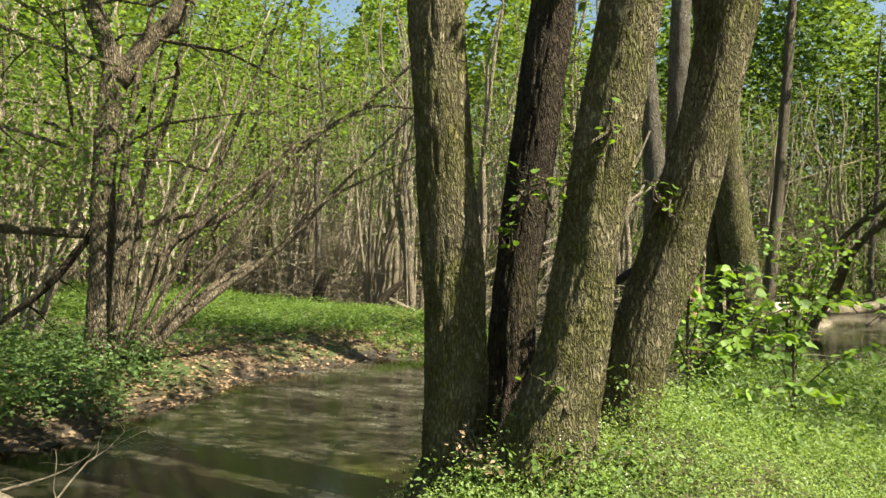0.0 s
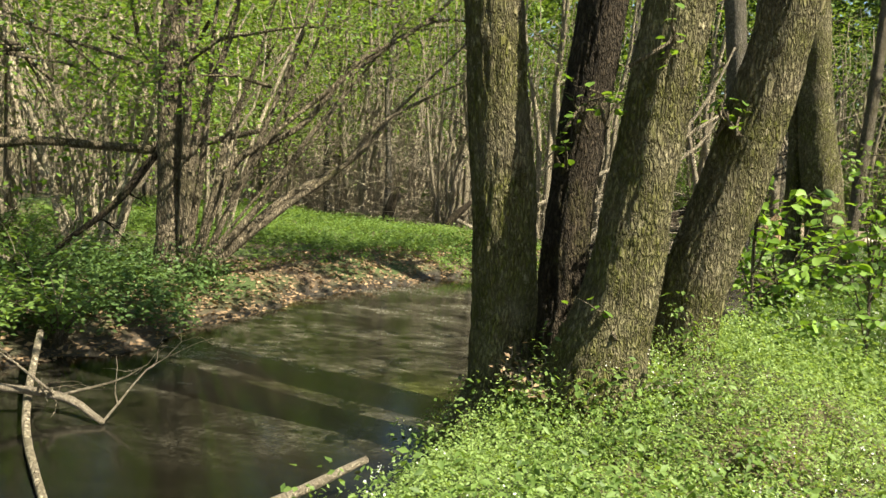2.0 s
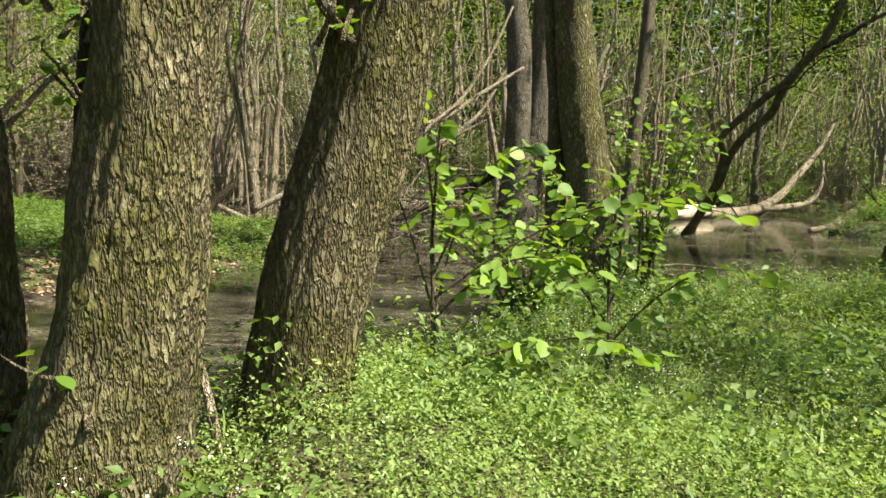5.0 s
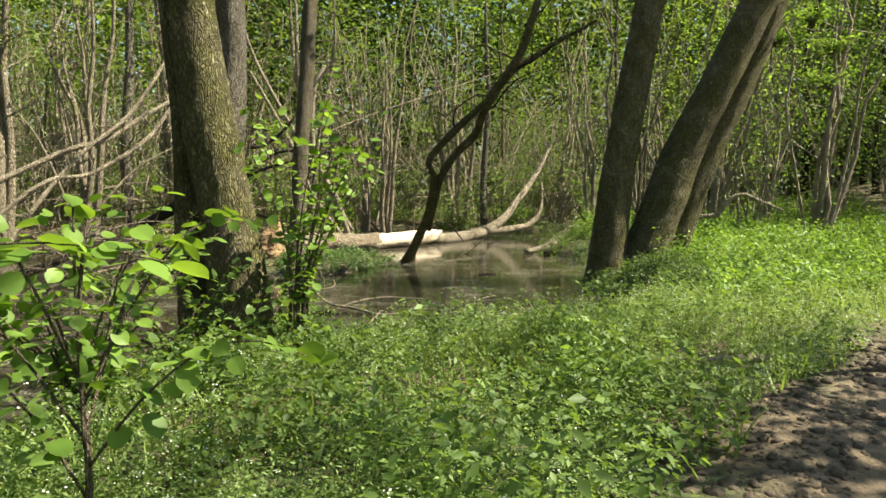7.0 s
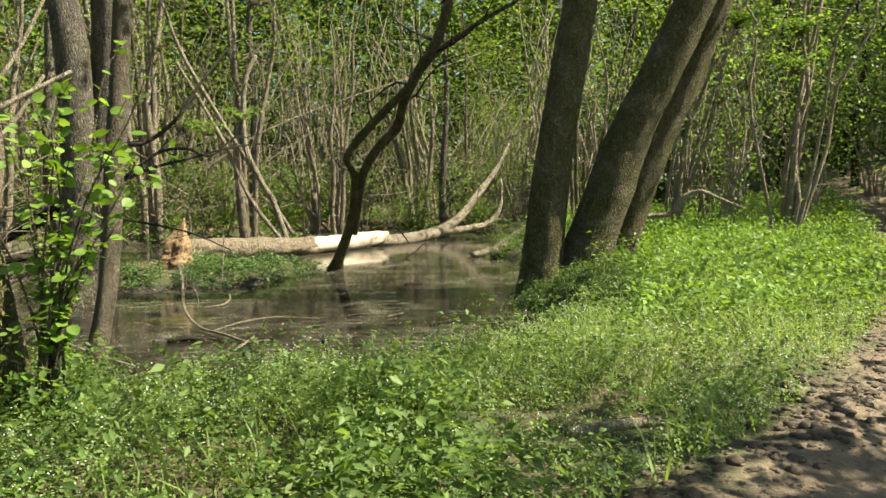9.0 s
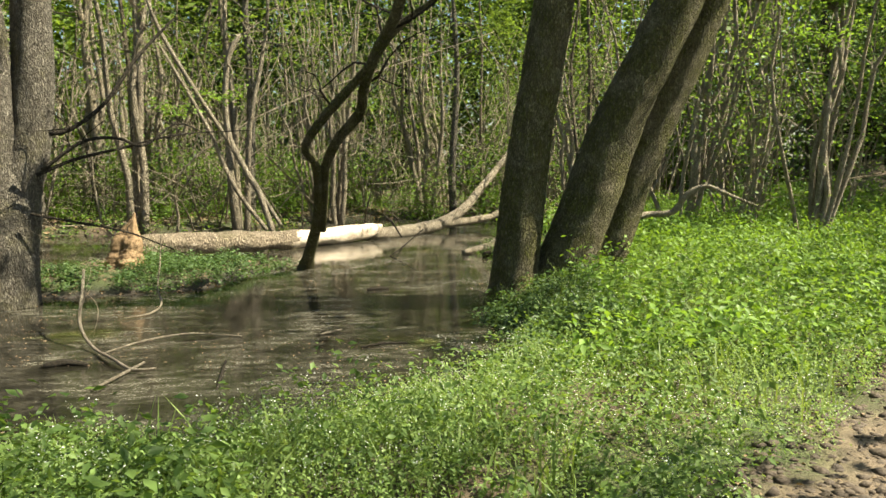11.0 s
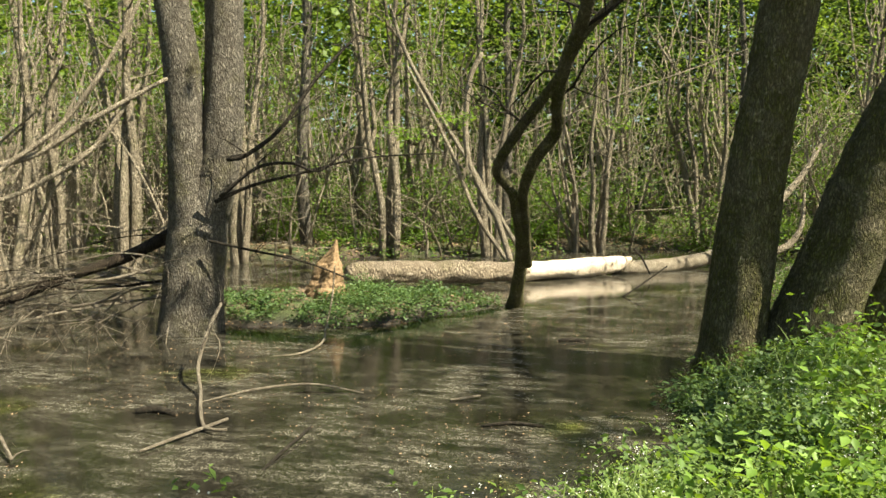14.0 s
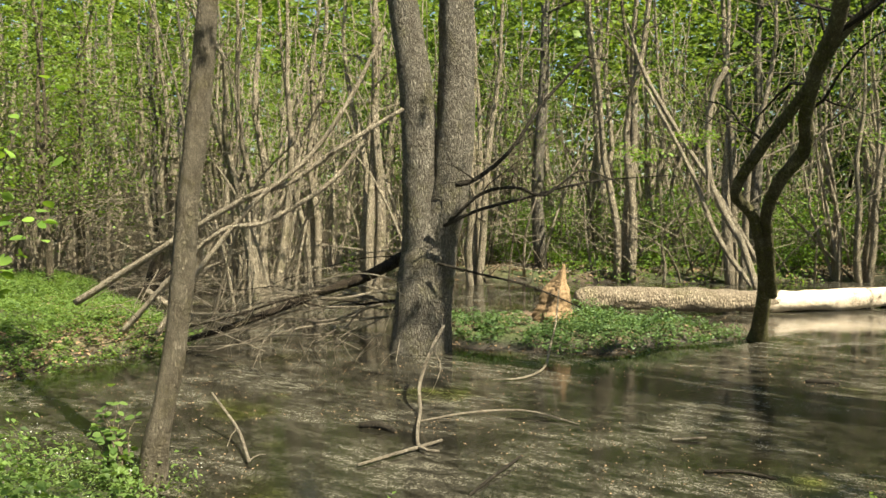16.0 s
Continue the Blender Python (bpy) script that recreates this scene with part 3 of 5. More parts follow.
for k in range(9):
    s0 = ((2.88, 14.2, 1.7), (3.5, 13.3, 2.75), (3.6, 13.0, 3.0), (3.85, 12.65, 3.4), (3.1, 13.5, 2.5), (4.0, 12.6, 3.5), (3.7, 12.9, 3.2), (3.2, 13.8, 2.1), (3.9, 12.2, 4.0))[k]
    rows = twigs(rng, np.array(s0) - np.array(base), (*rng.normal(0, 1, 2), 0.5), rng.uniform(0.9, 1.7), 0.022, 1, 0.4)
    twig_mass(rows, DARKTWIG, dark, 1)

base = (-0.1, 6.6, 0.1)
mid = thing("alder_tree", base, "straight alder with leafy shoots round its foot", "tree")
limb(mid, "trunk", extended([(-0.04, 6.61, -0.1, 0.30), (-0.08, 6.61, 0.6, 0.242), (-0.14, 6.61, 1.16, 0.212), (-0.23, 6.60, 1.68, 0.203), (-0.33, 6.60, 2.31, 0.190), (-0.40, 6.59, 2.93, 0.165)], 10), ALDER, base, 48, 0.05, 0.08, 0.05, 0.1, 40)
limb(mid, "stem", extended([(-0.42, 6.78, 0.0, 0.13), (-0.48, 6.80, 1.2, 0.10), (-0.50, 6.80, 2.02, 0.086), (-0.55, 6.80, 2.52, 0.08), (-0.60, 6.80, 3.01, 0.075)], 8), ALDER, base, 20, 0.06, 0.08, 0.05, 0.1, 41)
crown(rng, base, [(-0.6, 6.6, 10.0), (-1.2, 6.8, 8.0)], 1800, 0.085, 0.4, CANOPY, mid)

base = (0.25, 7.95, 0.05)
slim = thing("alder_tree", base, "slim smooth leaning alder pole on the bank", "tree")
limb(slim, "trunk", extended([(0.24, 7.95, -0.1, 0.10), (0.27, 7.97, 0.28, 0.085), (0.31, 8.01, 0.54, 0.074), (0.37, 8.08, 0.99, 0.074), (0.43, 8.16, 1.92, 0.074), (0.49, 8.23, 2.66, 0.072), (0.52, 8.28, 3.21, 0.067)], 8, 0.4), SLIMBARK, base, 20, 0.06, 0.14, 0.03, 0, 45)
crown(rng, base, [(0.9, 8.9, 8.0)], 900, 0.08, 0.35, CANOPY, slim, 6)

base = (-7.28, 4.42, 0.2)
thorn = thing("hawthorn_tree", base, "old hawthorn with a forked furrowed trunk and fanned shoots", "tree")
limb(thorn, "trunk", [(-7.31, 4.40, 0.1, 0.224), (-7.30, 4.41, 0.35, 0.185), (-7.28, 4.43, 0.63, 0.152), (-7.27, 4.44, 1.33, 0.136), (-7.27, 4.44, 2.47, 0.125), (-7.25, 4.45, 3.10, 0.125), (-7.18, 4.50, 3.58, 0.138)], SHRUBBARK, base, 40, 0.05, 0.18, 0.06, 0.15, 50)
limb(thorn, "limb", [(-7.18, 4.50, 3.45, 0.12), (-7.31, 4.41, 3.97, 0.107), (-7.41, 4.33, 4.33, 0.106), (-7.6, 4.2, 5.6, 0.08), (-7.5, 4.1, 7.2, 0.05)], SHRUBBARK, base, 20, 0.08, 0.15, 0.05, 0, 51)
limb(thorn, "limb", [(-7.18, 4.50, 3.45, 0.12), (-6.93, 4.68, 3.91, 0.112), (-6.74, 4.82, 4.19, 0.104), (-6.62, 4.91, 4.48, 0.091), (-6.2, 5.2, 5.8, 0.07), (-6.0, 5.3, 7.2, 0.05)], SHRUBBARK, base, 20, 0.08, 0.15, 0.05, 0, 52)
for k in range(11):
    a = 0.10 + 0.075 * k
    tip = np.array([-7.1 + 2.2 * a + rng.normal(0, 0.15), 4.6 + 1.6 * a + rng.normal(0, 0.25), rng.uniform(2.6, 4.6) * (1.15 - 0.5 * a)])
    r0 = rng.uniform(0.018, 0.048)
    foot = np.array([-7.12 + 0.02 * k, 4.5 + rng.normal(0, 0.08), 0.3])
    m1 = foot + (tip - foot) * 0.4 + rng.normal(0, 0.06, 3)
    limb(thorn, "shoot", [(*foot, r0 * 1.3), (*m1, r0), (*(foot + (tip - foot) * 0.75 + rng.normal(0, 0.1, 3)), r0 * 0.75), (*tip, r0 * 0.5), (*(tip + (tip - foot) * 0.5 + rng.normal(0, 0.2, 3)), r0 * 0.2)], SHRUBBARK, base, 8, 0.15, 0.1)
rows = []
for k in range(26):
    rows += twigs(rng, (rng.uniform(-1.6, 1.2), rng.uniform(-1.0, 1.0), rng.uniform(2.2, 4.8)), (*rng.normal(0, 1, 2), 0.2), 1.9, 0.03, 1)
twig_mass(rows, SHRUBBARK, thorn)
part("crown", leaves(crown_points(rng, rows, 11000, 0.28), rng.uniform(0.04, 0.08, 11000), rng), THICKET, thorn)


# ---- the fallen log, the gnawed stump and dead wood ----
base = (2.0, 18.5, 0.0)
log = thing("fallen_log", base, "beaver-felled bare pale log lying across the water", "log")
limb(log, "trunk", [(-0.12, 16.45, 0.36, 0.05), (-0.05, 16.52, 0.36, 0.12), (0.1, 16.68, 0.36, 0.16), (0.8, 17.4, 0.30, 0.165), (2.0, 18.6, 0.20, 0.17), (3.2, 19.75, 0.17, 0.185), (3.9, 20.35, 0.2, 0.165), (4.15, 20.6, 0.25, 0.11), (4.3, 20.7, 0.31, 0.04)], BARELOG, base, 28, 0.06, 0.22, 0.05, 0, 60)
limb(log, "bark", [(-0.17, 16.40, 0.36, 0.06), (-0.10, 16.47, 0.36, 0.165), (0.5, 17.1, 0.33, 0.178), (0.8, 17.4, 0.30, 0.184), (1.3, 17.9, 0.26, 0.188), (1.9, 18.5, 0.21, 0.186), (2.35, 18.95, 0.195, 0.182), (2.6, 19.2, 0.19, 0.14)], LOGBARK, base, 36, 0.05, 0.22, 0.05, 0, 60, "flaking grey-brown bark left on the log")
limb(log, "limb", [(4.0, 20.5, 0.12, 0.14), (4.9, 21.3, 0.10, 0.16), (5.9, 22.2, 0.22, 0.15), (6.6, 22.8, 0.55, 0.12), (7.3, 23.4, 1.2, 0.10), (8.0, 24.0, 1.9, 0.07), (8.6, 24.5, 2.8, 0.04)], PALEBARK, base, 14, 0.1, 0.1, 0, 0, 61)
limb(log, "limb", [(6.0, 22.25, 0.2, 0.11), (6.8, 22.9, 0.22, 0.10), (7.6, 23.4, 0.35, 0.08), (8.0, 23.6, 0.8, 0.06), (8.1, 23.8, 1.6, 0.03)], PALEBARK, base, 12, 0.1, 0.1, 0, 0, 62)
limb(log, "twig", [(4.35, 20.2, 0.55, 0.02), (4.5, 20.0, 0.4, 0.022), (4.66, 19.65, 0.12, 0.015)], DARKTWIG, base, 6, 0.1)
limb(log, "twig", [(4.16, 17.29, -0.02, 0.012), (4.45, 17.5, 0.15, 0.014), (4.9, 17.9, 0.45, 0.012)], DARKTWIG, base, 6, 0.1)

stump = thing("tree_stump", (0.02, 15.15, 0.12), "orange pointed stump gnawed by beavers", "stump")
sv, sf = joined([tube([(0, 0, -0.2, 0.29), (0, 0, 0.02, 0.26), (0.0, 0, 0.18, 0.23), (0.01, 0, 0.30, 0.19), (0.02, 0, 0.42, 0.17), (0.04, 0.02, 0.52, 0.14), (0.06, 0.02, 0.62, 0.09), (0.09, 0.02, 0.74, 0.05), (0.12, 0.02, 0.88, 0.012)], 40, 0.02, 0.6, 0.26, 0.15, 63),
                 tube([(-0.06, 0.03, 0.3, 0.12), (-0.08, 0.03, 0.48, 0.08), (-0.09, 0.02, 0.57, 0.02)], 14, 0.02, 0.6, 0.26, 0, 67)])
part("gnawed_wood", (sv, sf), GNAWED, stump)

rot = thing("tree_stump", (-9.0, 15.2, 0.0), "dark rotten snag leaning out of the water", "stump")
part("trunk", tube([(0, 0, -0.2, 0.17), (0.05, 0, 0.3, 0.14), (0.16, 0.05, 0.7, 0.12), (0.27, 0.1, 1.0, 0.05)], 14, 0.06, 0.3, 0.08, 0.1, 64), DARKBARK, rot)

def deep_far(x, y):
    return float(inside_by(FAR, np.array([x]), np.array([y]))[0])


# ---- sticks in and over the water ----
def stick(name, points, mat, label, category="stick", sides=7, step=0.08, rough=0.2, fork=0, group=""):
    b = points[len(points) // 2][:3]
    t = thing(name, b, label, category, group)
    limb(t, "stem", points, mat, b, sides, step, rough)
    for k in range(fork):
        x, y, z, r = points[1 + k % (len(points) - 1)]
        rows = twigs(rng, (x - b[0], y - b[1], z - b[2]), rng.normal(0, 1, 3) + np.array([0, 0, 0.25]), rng.uniform(0.3, 0.8), r * 0.45, 1, 0.35)
        twig_mass(rows, mat, t, 1)
    return t


stick("fallen_branch", [(0.50, 11.25, 0.66, 0.014), (0.58, 10.9, 0.50, 0.017), (0.62, 10.62, 0.22, 0.016), (0.80, 10.35, 0.05, 0.015), (1.10, 9.85, 0.05, 0.015), (1.35, 9.5, 0.03, 0.015), (1.55, 9.45, 0.05, 0.011)], DEADWOOD, "long grey bent branch standing in the pond", fork=2)
stick("stick", [(1.17, 8.97, 0.02, 0.010), (1.3, 9.4, 0.03, 0.014), (1.39, 9.75, 0.03, 0.012)], DEADWOOD, "pale thin stick floating on the pond", group="floating sticks")
stick("stick", [(2.11, 8.91, 0.0, 0.009), (2.10, 9.3, 0.02, 0.012), (2.09, 9.71, 0.03, 0.010)], DARKTWIG, "thin dark stick floating on the pond", group="floating sticks")
stick("stick", [(2.91, 10.73, 0.01, 0.010), (3.02, 10.8, 0.02, 0.012), (3.13, 10.89, 0.02, 0.009)], DEADWOOD, "short pale stick floating on the pond", group="floating sticks")
stick("stick", [(0.89, 10.21, 0.0, 0.008), (1.18, 10.58, 0.03, 0.010), (1.61, 10.84, 0.04, 0.009), (2.12, 10.77, 0.01, 0.006)], DEADWOOD, "long thin curved twig in the pond", group="floating sticks")
stick("stick", [(3.3, 10.1, 0.01, 0.012), (3.5, 10.2, 0.02, 0.014), (3.75, 10.2, 0.01, 0.01)], DARKTWIG, "dark waterlogged stick in the pond", group="floating sticks")
stick("stick", [(3.55, 13.45, 0.01, 0.02), (3.68, 13.5, 0.02, 0.03), (3.85, 13.52, 0.01, 0.018)], DARKTWIG, "dark waterlogged stick in the pond", group="floating sticks")
stick("stick", [(0.55, 9.8, 0.01, 0.03), (0.7, 9.86, 0.03, 0.035), (0.9, 9.82, 0.01, 0.02)], DARKTWIG, "black rotten wood lump in the pond", group="floating sticks")
stick("stick", [(-0.5, 9.15, 0.3, 0.008), (0.0, 8.95, 0.12, 0.012), (0.46, 8.62, 0.03, 0.012)], DEADWOOD, "thin stick leaning from the bank into the water", fork=2, group="floating sticks")
stick("hanging_twig", [(0.90, 13.2, 0.85, 0.009), (0.88, 13.15, 0.45, 0.011), (0.87, 13.0, 0.18, 0.012), (1.0, 12.55, 0.05, 0.012), (0.95, 12.1, 0.02, 0.010), (0.72, 11.87, 0.02, 0.006)], PALEBARK, "pale bent twig dipping into the water", "twig")
stick("fallen_branch", [(-6.3, 1.6, 0.3, 0.026), (-5.7, 0.9, 0.10, 0.026), (-5.2, 0.4, 0.05, 0.026), (-4.6, -0.1, 0.03, 0.022), (-4.2, -0.4, -0.02, 0.019)], POLEBARK, "mottled dead branch sliding into the water", fork=1)
stick("fallen_branch", [(-5.9, 0.5, 0.25, 0.025), (-5.4, 0.85, 0.12, 0.03), (-5.0, 0.8, 0.02, 0.02)], DEADWOOD, "grey dead branch at the water's edge", fork=3)
stick("fallen_branch", [(-8.4, 2.1, 0.9, 0.03), (-7.9, 2.3, 0.85, 0.035), (-7.4, 2.35, 0.7, 0.02)], PALEBARK, "pale dead branch in the undergrowth", fork=2)
stick("fallen_branch", [(-3.6, -0.2, 0.02, 0.03), (-3.3, 0.15, 0.1, 0.03), (-3.05, 0.5, 0.2, 0.02)], DEADWOOD, "grey branch lying on the pond bank")
stick("fallen_branch", [(-1.98, 0.80, 0.60, 0.018), (-1.70, 0.98, 0.63, 0.022), (-1.42, 1.18, 0.66, 0.018)], DEADWOOD, "grey dead branch lying at the old alder's foot")
stick("stick", [(-1.68, 1.30, 0.55, 0.016), (-1.76, 1.36, 0.80, 0.015), (-1.84, 1.42, 1.02, 0.010)], PALEBARK, "pale peeled stick leaning between the alder stems")
stick("fallen_branch", [(3.05, 5.2, 0.38, 0.03), (3.3, 5.25, 0.38, 0.034), (3.62, 5.3, 0.37, 0.03)], PALEBARK, "peeled pale branch beside the muddy path")
stick("fallen_branch", [(7.0, 13.3, 0.9, 0.05), (7.54, 13.44, 1.0, 0.049), (7.90, 13.29, 1.05, 0.048), (8.07, 13.22, 1.30, 0.044), (8.31, 13.12, 1.42, 0.036), (8.60, 13.00, 1.30, 0.024), (8.95, 12.86, 1.15, 0.016)], PALEBARK, "arched grey branch caught in the herbs")
for k, (a, b) in enumerate((((5.6, 17.3), (9.2, 19.6)), ((5.9, 16.9), (9.5, 18.2)), ((6.0, 17.6), (8.6, 20.4)), ((6.3, 17.0), (8.8, 19.0)))):
    stick("fallen_branch", [(*a, 0.05, 0.06), ((a[0] + b[0]) / 2, (a[1] + b[1]) / 2, 0.28 + 0.08 * k, 0.10), (*b, 0.55, 0.08)], PALEBARK if k % 2 == 0 else DARKBARK, "weathered grey driftwood piled on the far bank", sides=10, fork=2, group="driftwood pile")
stick("fallen_branch", [(-0.8, 13.85, 1.9, 0.07), (-1.15, 13.6, 1.40, 0.085), (-1.75, 13.2, 0.97, 0.08), (-2.3, 12.8, 0.72, 0.06), (-3.2, 12.1, 0.3, 0.045), (-4.0, 11.6, 0.02, 0.03)], DARKBARK, "dark broken trunk leaning on the twin alder", "branch", 14)
for pts in ([(-0.24, 12.75, 2.10, 0.030), (-0.01, 12.8, 2.16, 0.028), (0.34, 13.0, 2.48, 0.025), (0.69, 13.2, 3.05, 0.022), (1.11, 13.5, 3.6, 0.016)],
            [(-0.34, 12.75, 1.67, 0.025), (0.10, 12.8, 2.00, 0.021), (0.46, 13.0, 2.06, 0.018), (0.76, 13.1, 1.97, 0.016), (1.12, 13.3, 2.25, 0.012), (1.43, 13.5, 2.15, 0.007)],
            [(-0.41, 12.75, 1.61, 0.025), (-0.01, 12.85, 1.79, 0.021), (0.46, 13.1, 1.93, 0.017), (1.12, 13.5, 2.12, 0.012), (1.94, 14.0, 2.2, 0.007)],
            [(-0.5, 12.75, 1.15, 0.018), (-0.01, 12.95, 1.02, 0.015), (0.46, 13.3, 0.87, 0.013), (0.94, 13.8, 0.58, 0.009)]):
    stick("dead_bough", pts, DARKTWIG, "bare dark bough reaching out from the twin alder", "branch", 8, fork=5, group="dead boughs")
for pts in ([(-3.4, 10.9, 0.3, 0.035), (-2.90, 11.28, 1.22, 0.032), (-2.39, 11.64, 1.94, 0.03), (-1.87, 12.00, 2.47, 0.030), (-1.44, 12.30, 3.21, 0.027), (-1.11, 12.53, 4.02, 0.02)],
            [(-5.0, 10.9, 0.6, 0.05), (-2.79, 11.6, 1.87, 0.039), (-2.13, 11.9, 2.14, 0.033), (-1.60, 12.18, 2.54, 0.033), (-0.90, 12.6, 3.03, 0.026)],
            [(-4.2, 11.0, 0.25, 0.04), (-2.89, 11.35, 1.48, 0.03), (-2.29, 11.70, 1.68, 0.030), (-1.61, 12.18, 2.21, 0.030), (-1.2, 12.5, 2.96, 0.022)]):
    stick("dead_bough", pts, PALEBARK, "pale bare pole leaning against the twin alder", "branch", 8, fork=3, group="dead boughs")
lean_rng = np.random.default_rng(77)
for k in range(22):
    x, y, z = lean_rng.uniform(-2.4, -0.9), lean_rng.uniform(12.5, 13.9), lean_rng.uniform(0.35, 1.35)
    ln, dz, r0 = lean_rng.uniform(1.4, 3.6), lean_rng.uniform(-0.9, 0.1), lean_rng.uniform(0.008, 0.020)
    az = lean_rng.normal(3.35, 0.38)
    p = [(x + math.cos(az) * ln * q + lean_rng.normal(0, 0.06), y + math.sin(az) * ln * q + lean_rng.normal(0, 0.08), max(0.02, z + dz * q + 0.25 * math.sin(3 * q) * lean_rng.uniform(-0.3, 1)), r0 * (1.1 - 0.85 * q)) for q in (0.0, 0.25, 0.5, 0.75, 1.0)]
    stick("dead_bough", p, DEADWOOD if k % 5 else DARKBARK, "dead bough of the fallen crown beside the twin alder", "branch", 7, fork=4, group="fallen crown boughs")
for k in range(16):
    x, y, h = lean_rng.uniform(-8.6, -3.2), lean_rng.uniform(14.0, 18.5), lean_rng.uniform(1.2, 3.4)
    dx, dy, r0 = lean_rng.uniform(-1.0, 2.2), lean_rng.uniform(-1.2, 0.6), lean_rng.uniform(0.014, 0.034)
    z0 = max(on_ground(x, y), -0.05)
    stick("dead_bough", [(x, y, z0, r0), (x + dx * 0.35, y + dy * 0.3, z0 + h * 0.45, r0 * 0.9), (x + dx * 0.75, y + dy * 0.7, z0 + h * 0.8, r0 * 0.7), (x + dx * 1.2, y + dy, z0 + h, r0 * 0.4)], PALEBARK, "pale dead pole leaning in the flooded brush", "branch", 7, fork=3, group="dead boughs")
cross_rng = np.random.default_rng(91)
for k in range(34):
    x, y = cross_rng.uniform(-7.5, 9.0), cross_rng.uniform(21.6, 25.0)
    if deep_far(x, y) < 0.1:
        continue
    h, ln, az, r0 = cross_rng.uniform(1.6, 4.6), cross_rng.uniform(0.8, 3.0), cross_rng.uniform(-0.6, 3.7), cross_rng.uniform(0.016, 0.045)
    z0 = on_ground(x, y)
    p = [(x + math.cos(az) * ln * q ** 1.4 + cross_rng.normal(0, 0.10), y - abs(math.sin(az)) * ln * 0.5 * q ** 1.4, z0 + h * q ** 0.8 + cross_rng.normal(0, 0.06), r0 * (1.1 - 0.8 * q)) for q in (0.0, 0.2, 0.4, 0.65, 0.85, 1.0)]
    stick("leaning_stem", p, PALEBARK if k % 3 else STEMBARK, "crooked bare stem leaning out of the far thicket", "branch", 7, 0.15, fork=5, group="crooked thicket stems")
brush = thing("brush_pile", (-2.6, 12.0, 0.0), "tangle of thin dead twigs hanging over the water", "twigs")
for k in range(70):
    a = np.array([rng.uniform(-2.6, 1.8), rng.uniform(-0.6, 1.0), rng.uniform(0.05, 1.2)])
    rows = twigs(rng, a, (rng.uniform(-1.0, 0.5), rng.uniform(-0.9, 0.3), rng.uniform(-0.5, 0.2)), rng.uniform(0.6, 1.4), 0.009, 2, 0.35, 2, 0.10)
    twig_mass(rows, DEADWOOD, brush, 2)
for pts in ([(1.85, 20.6, 0.2, 0.07), (1.58, 20.58, 1.06, 0.069), (1.30, 20.52, 1.58, 0.069), (0.95, 20.45, 2.50, 0.065), (0.99, 20.46, 3.86, 0.06), (1.25, 20.51, 4.48, 0.05)],
            [(2.0, 21.2, 0.3, 0.05), (0.99, 21.12, 2.05, 0.048), (0.28, 20.95, 3.24, 0.05), (-0.43, 20.77, 4.56, 0.045), (-0.78, 20.68, 5.6, 0.03)],
            [(1.7, 21.0, 0.2, 0.05), (1.0, 21.1, 1.2, 0.05), (0.4, 21.2, 2.6, 0.045), (-0.6, 21.4, 4.4, 0.03)]):
    stick("dead_bough", pts, PALEBARK, "pale dead stem leaning over the far bank", "branch", 8, fork=4, group="pale leaning stems")
stick("dead_bough", [(-11.2, 3.6, 1.3, 0.07), (-9.6, 4.4, 1.75, 0.06), (-8.56, 5.09, 1.75, 0.056), (-8.20, 5.36, 1.73, 0.057), (-7.72, 5.70, 1.85, 0.051), (-7.0, 6.07, 2.06, 0.030)], SHRUBBARK, "fallen level bough behind the hawthorn", "branch", 10, fork=4)
stick("dead_bough", [(-8.6, 3.6, 0.3, 0.03), (-7.9, 4.0, 0.95, 0.035), (-7.64, 4.17, 1.26, 0.045), (-7.42, 4.34, 1.64, 0.044), (-7.15, 4.52, 1.87, 0.025)], DARKBARK, "dark broken bough propped on the hawthorn", "branch", 10, fork=3)
stick("arching_shoot", [(-7.1, 4.6, 0.3, 0.05), (-6.74, 4.93, 1.60, 0.045), (-6.12, 5.37, 2.09, 0.040), (-5.58, 5.75, 2.88, 0.034), (-5.00, 6.16, 3.33, 0.027), (-4.30, 6.65, 4.10, 0.016)], SHRUBBARK, "long arching bare shoot of the hawthorn", "branch", 8, fork=4)
stick("arching_shoot", [(-6.6, 4.9, 1.7, 0.03), (-5.58, 5.75, 2.80, 0.028), (-4.88, 6.24, 3.42, 0.024), (-4.25, 6.68, 3.5, 0.012)], SHRUBBARK, "long arching bare shoot of the hawthorn", "branch", 8, fork=4)
stick("stump_snag", [(-6.9, 13.3, -0.1, 0.12), (-6.75, 13.35, 0.35, 0.11), (-6.3, 13.5, 0.85, 0.05)], DARKBARK, "dark broken snag at the edge of the backwater", "stump", 12)
stick("fallen_branch", [(-6.5, 13.2, 0.45, 0.05), (-5.9, 13.2, 0.2, 0.05), (-5.2, 12.9, 0.0, 0.04)], PALEBARK, "pale dead branch by the backwater", fork=2)


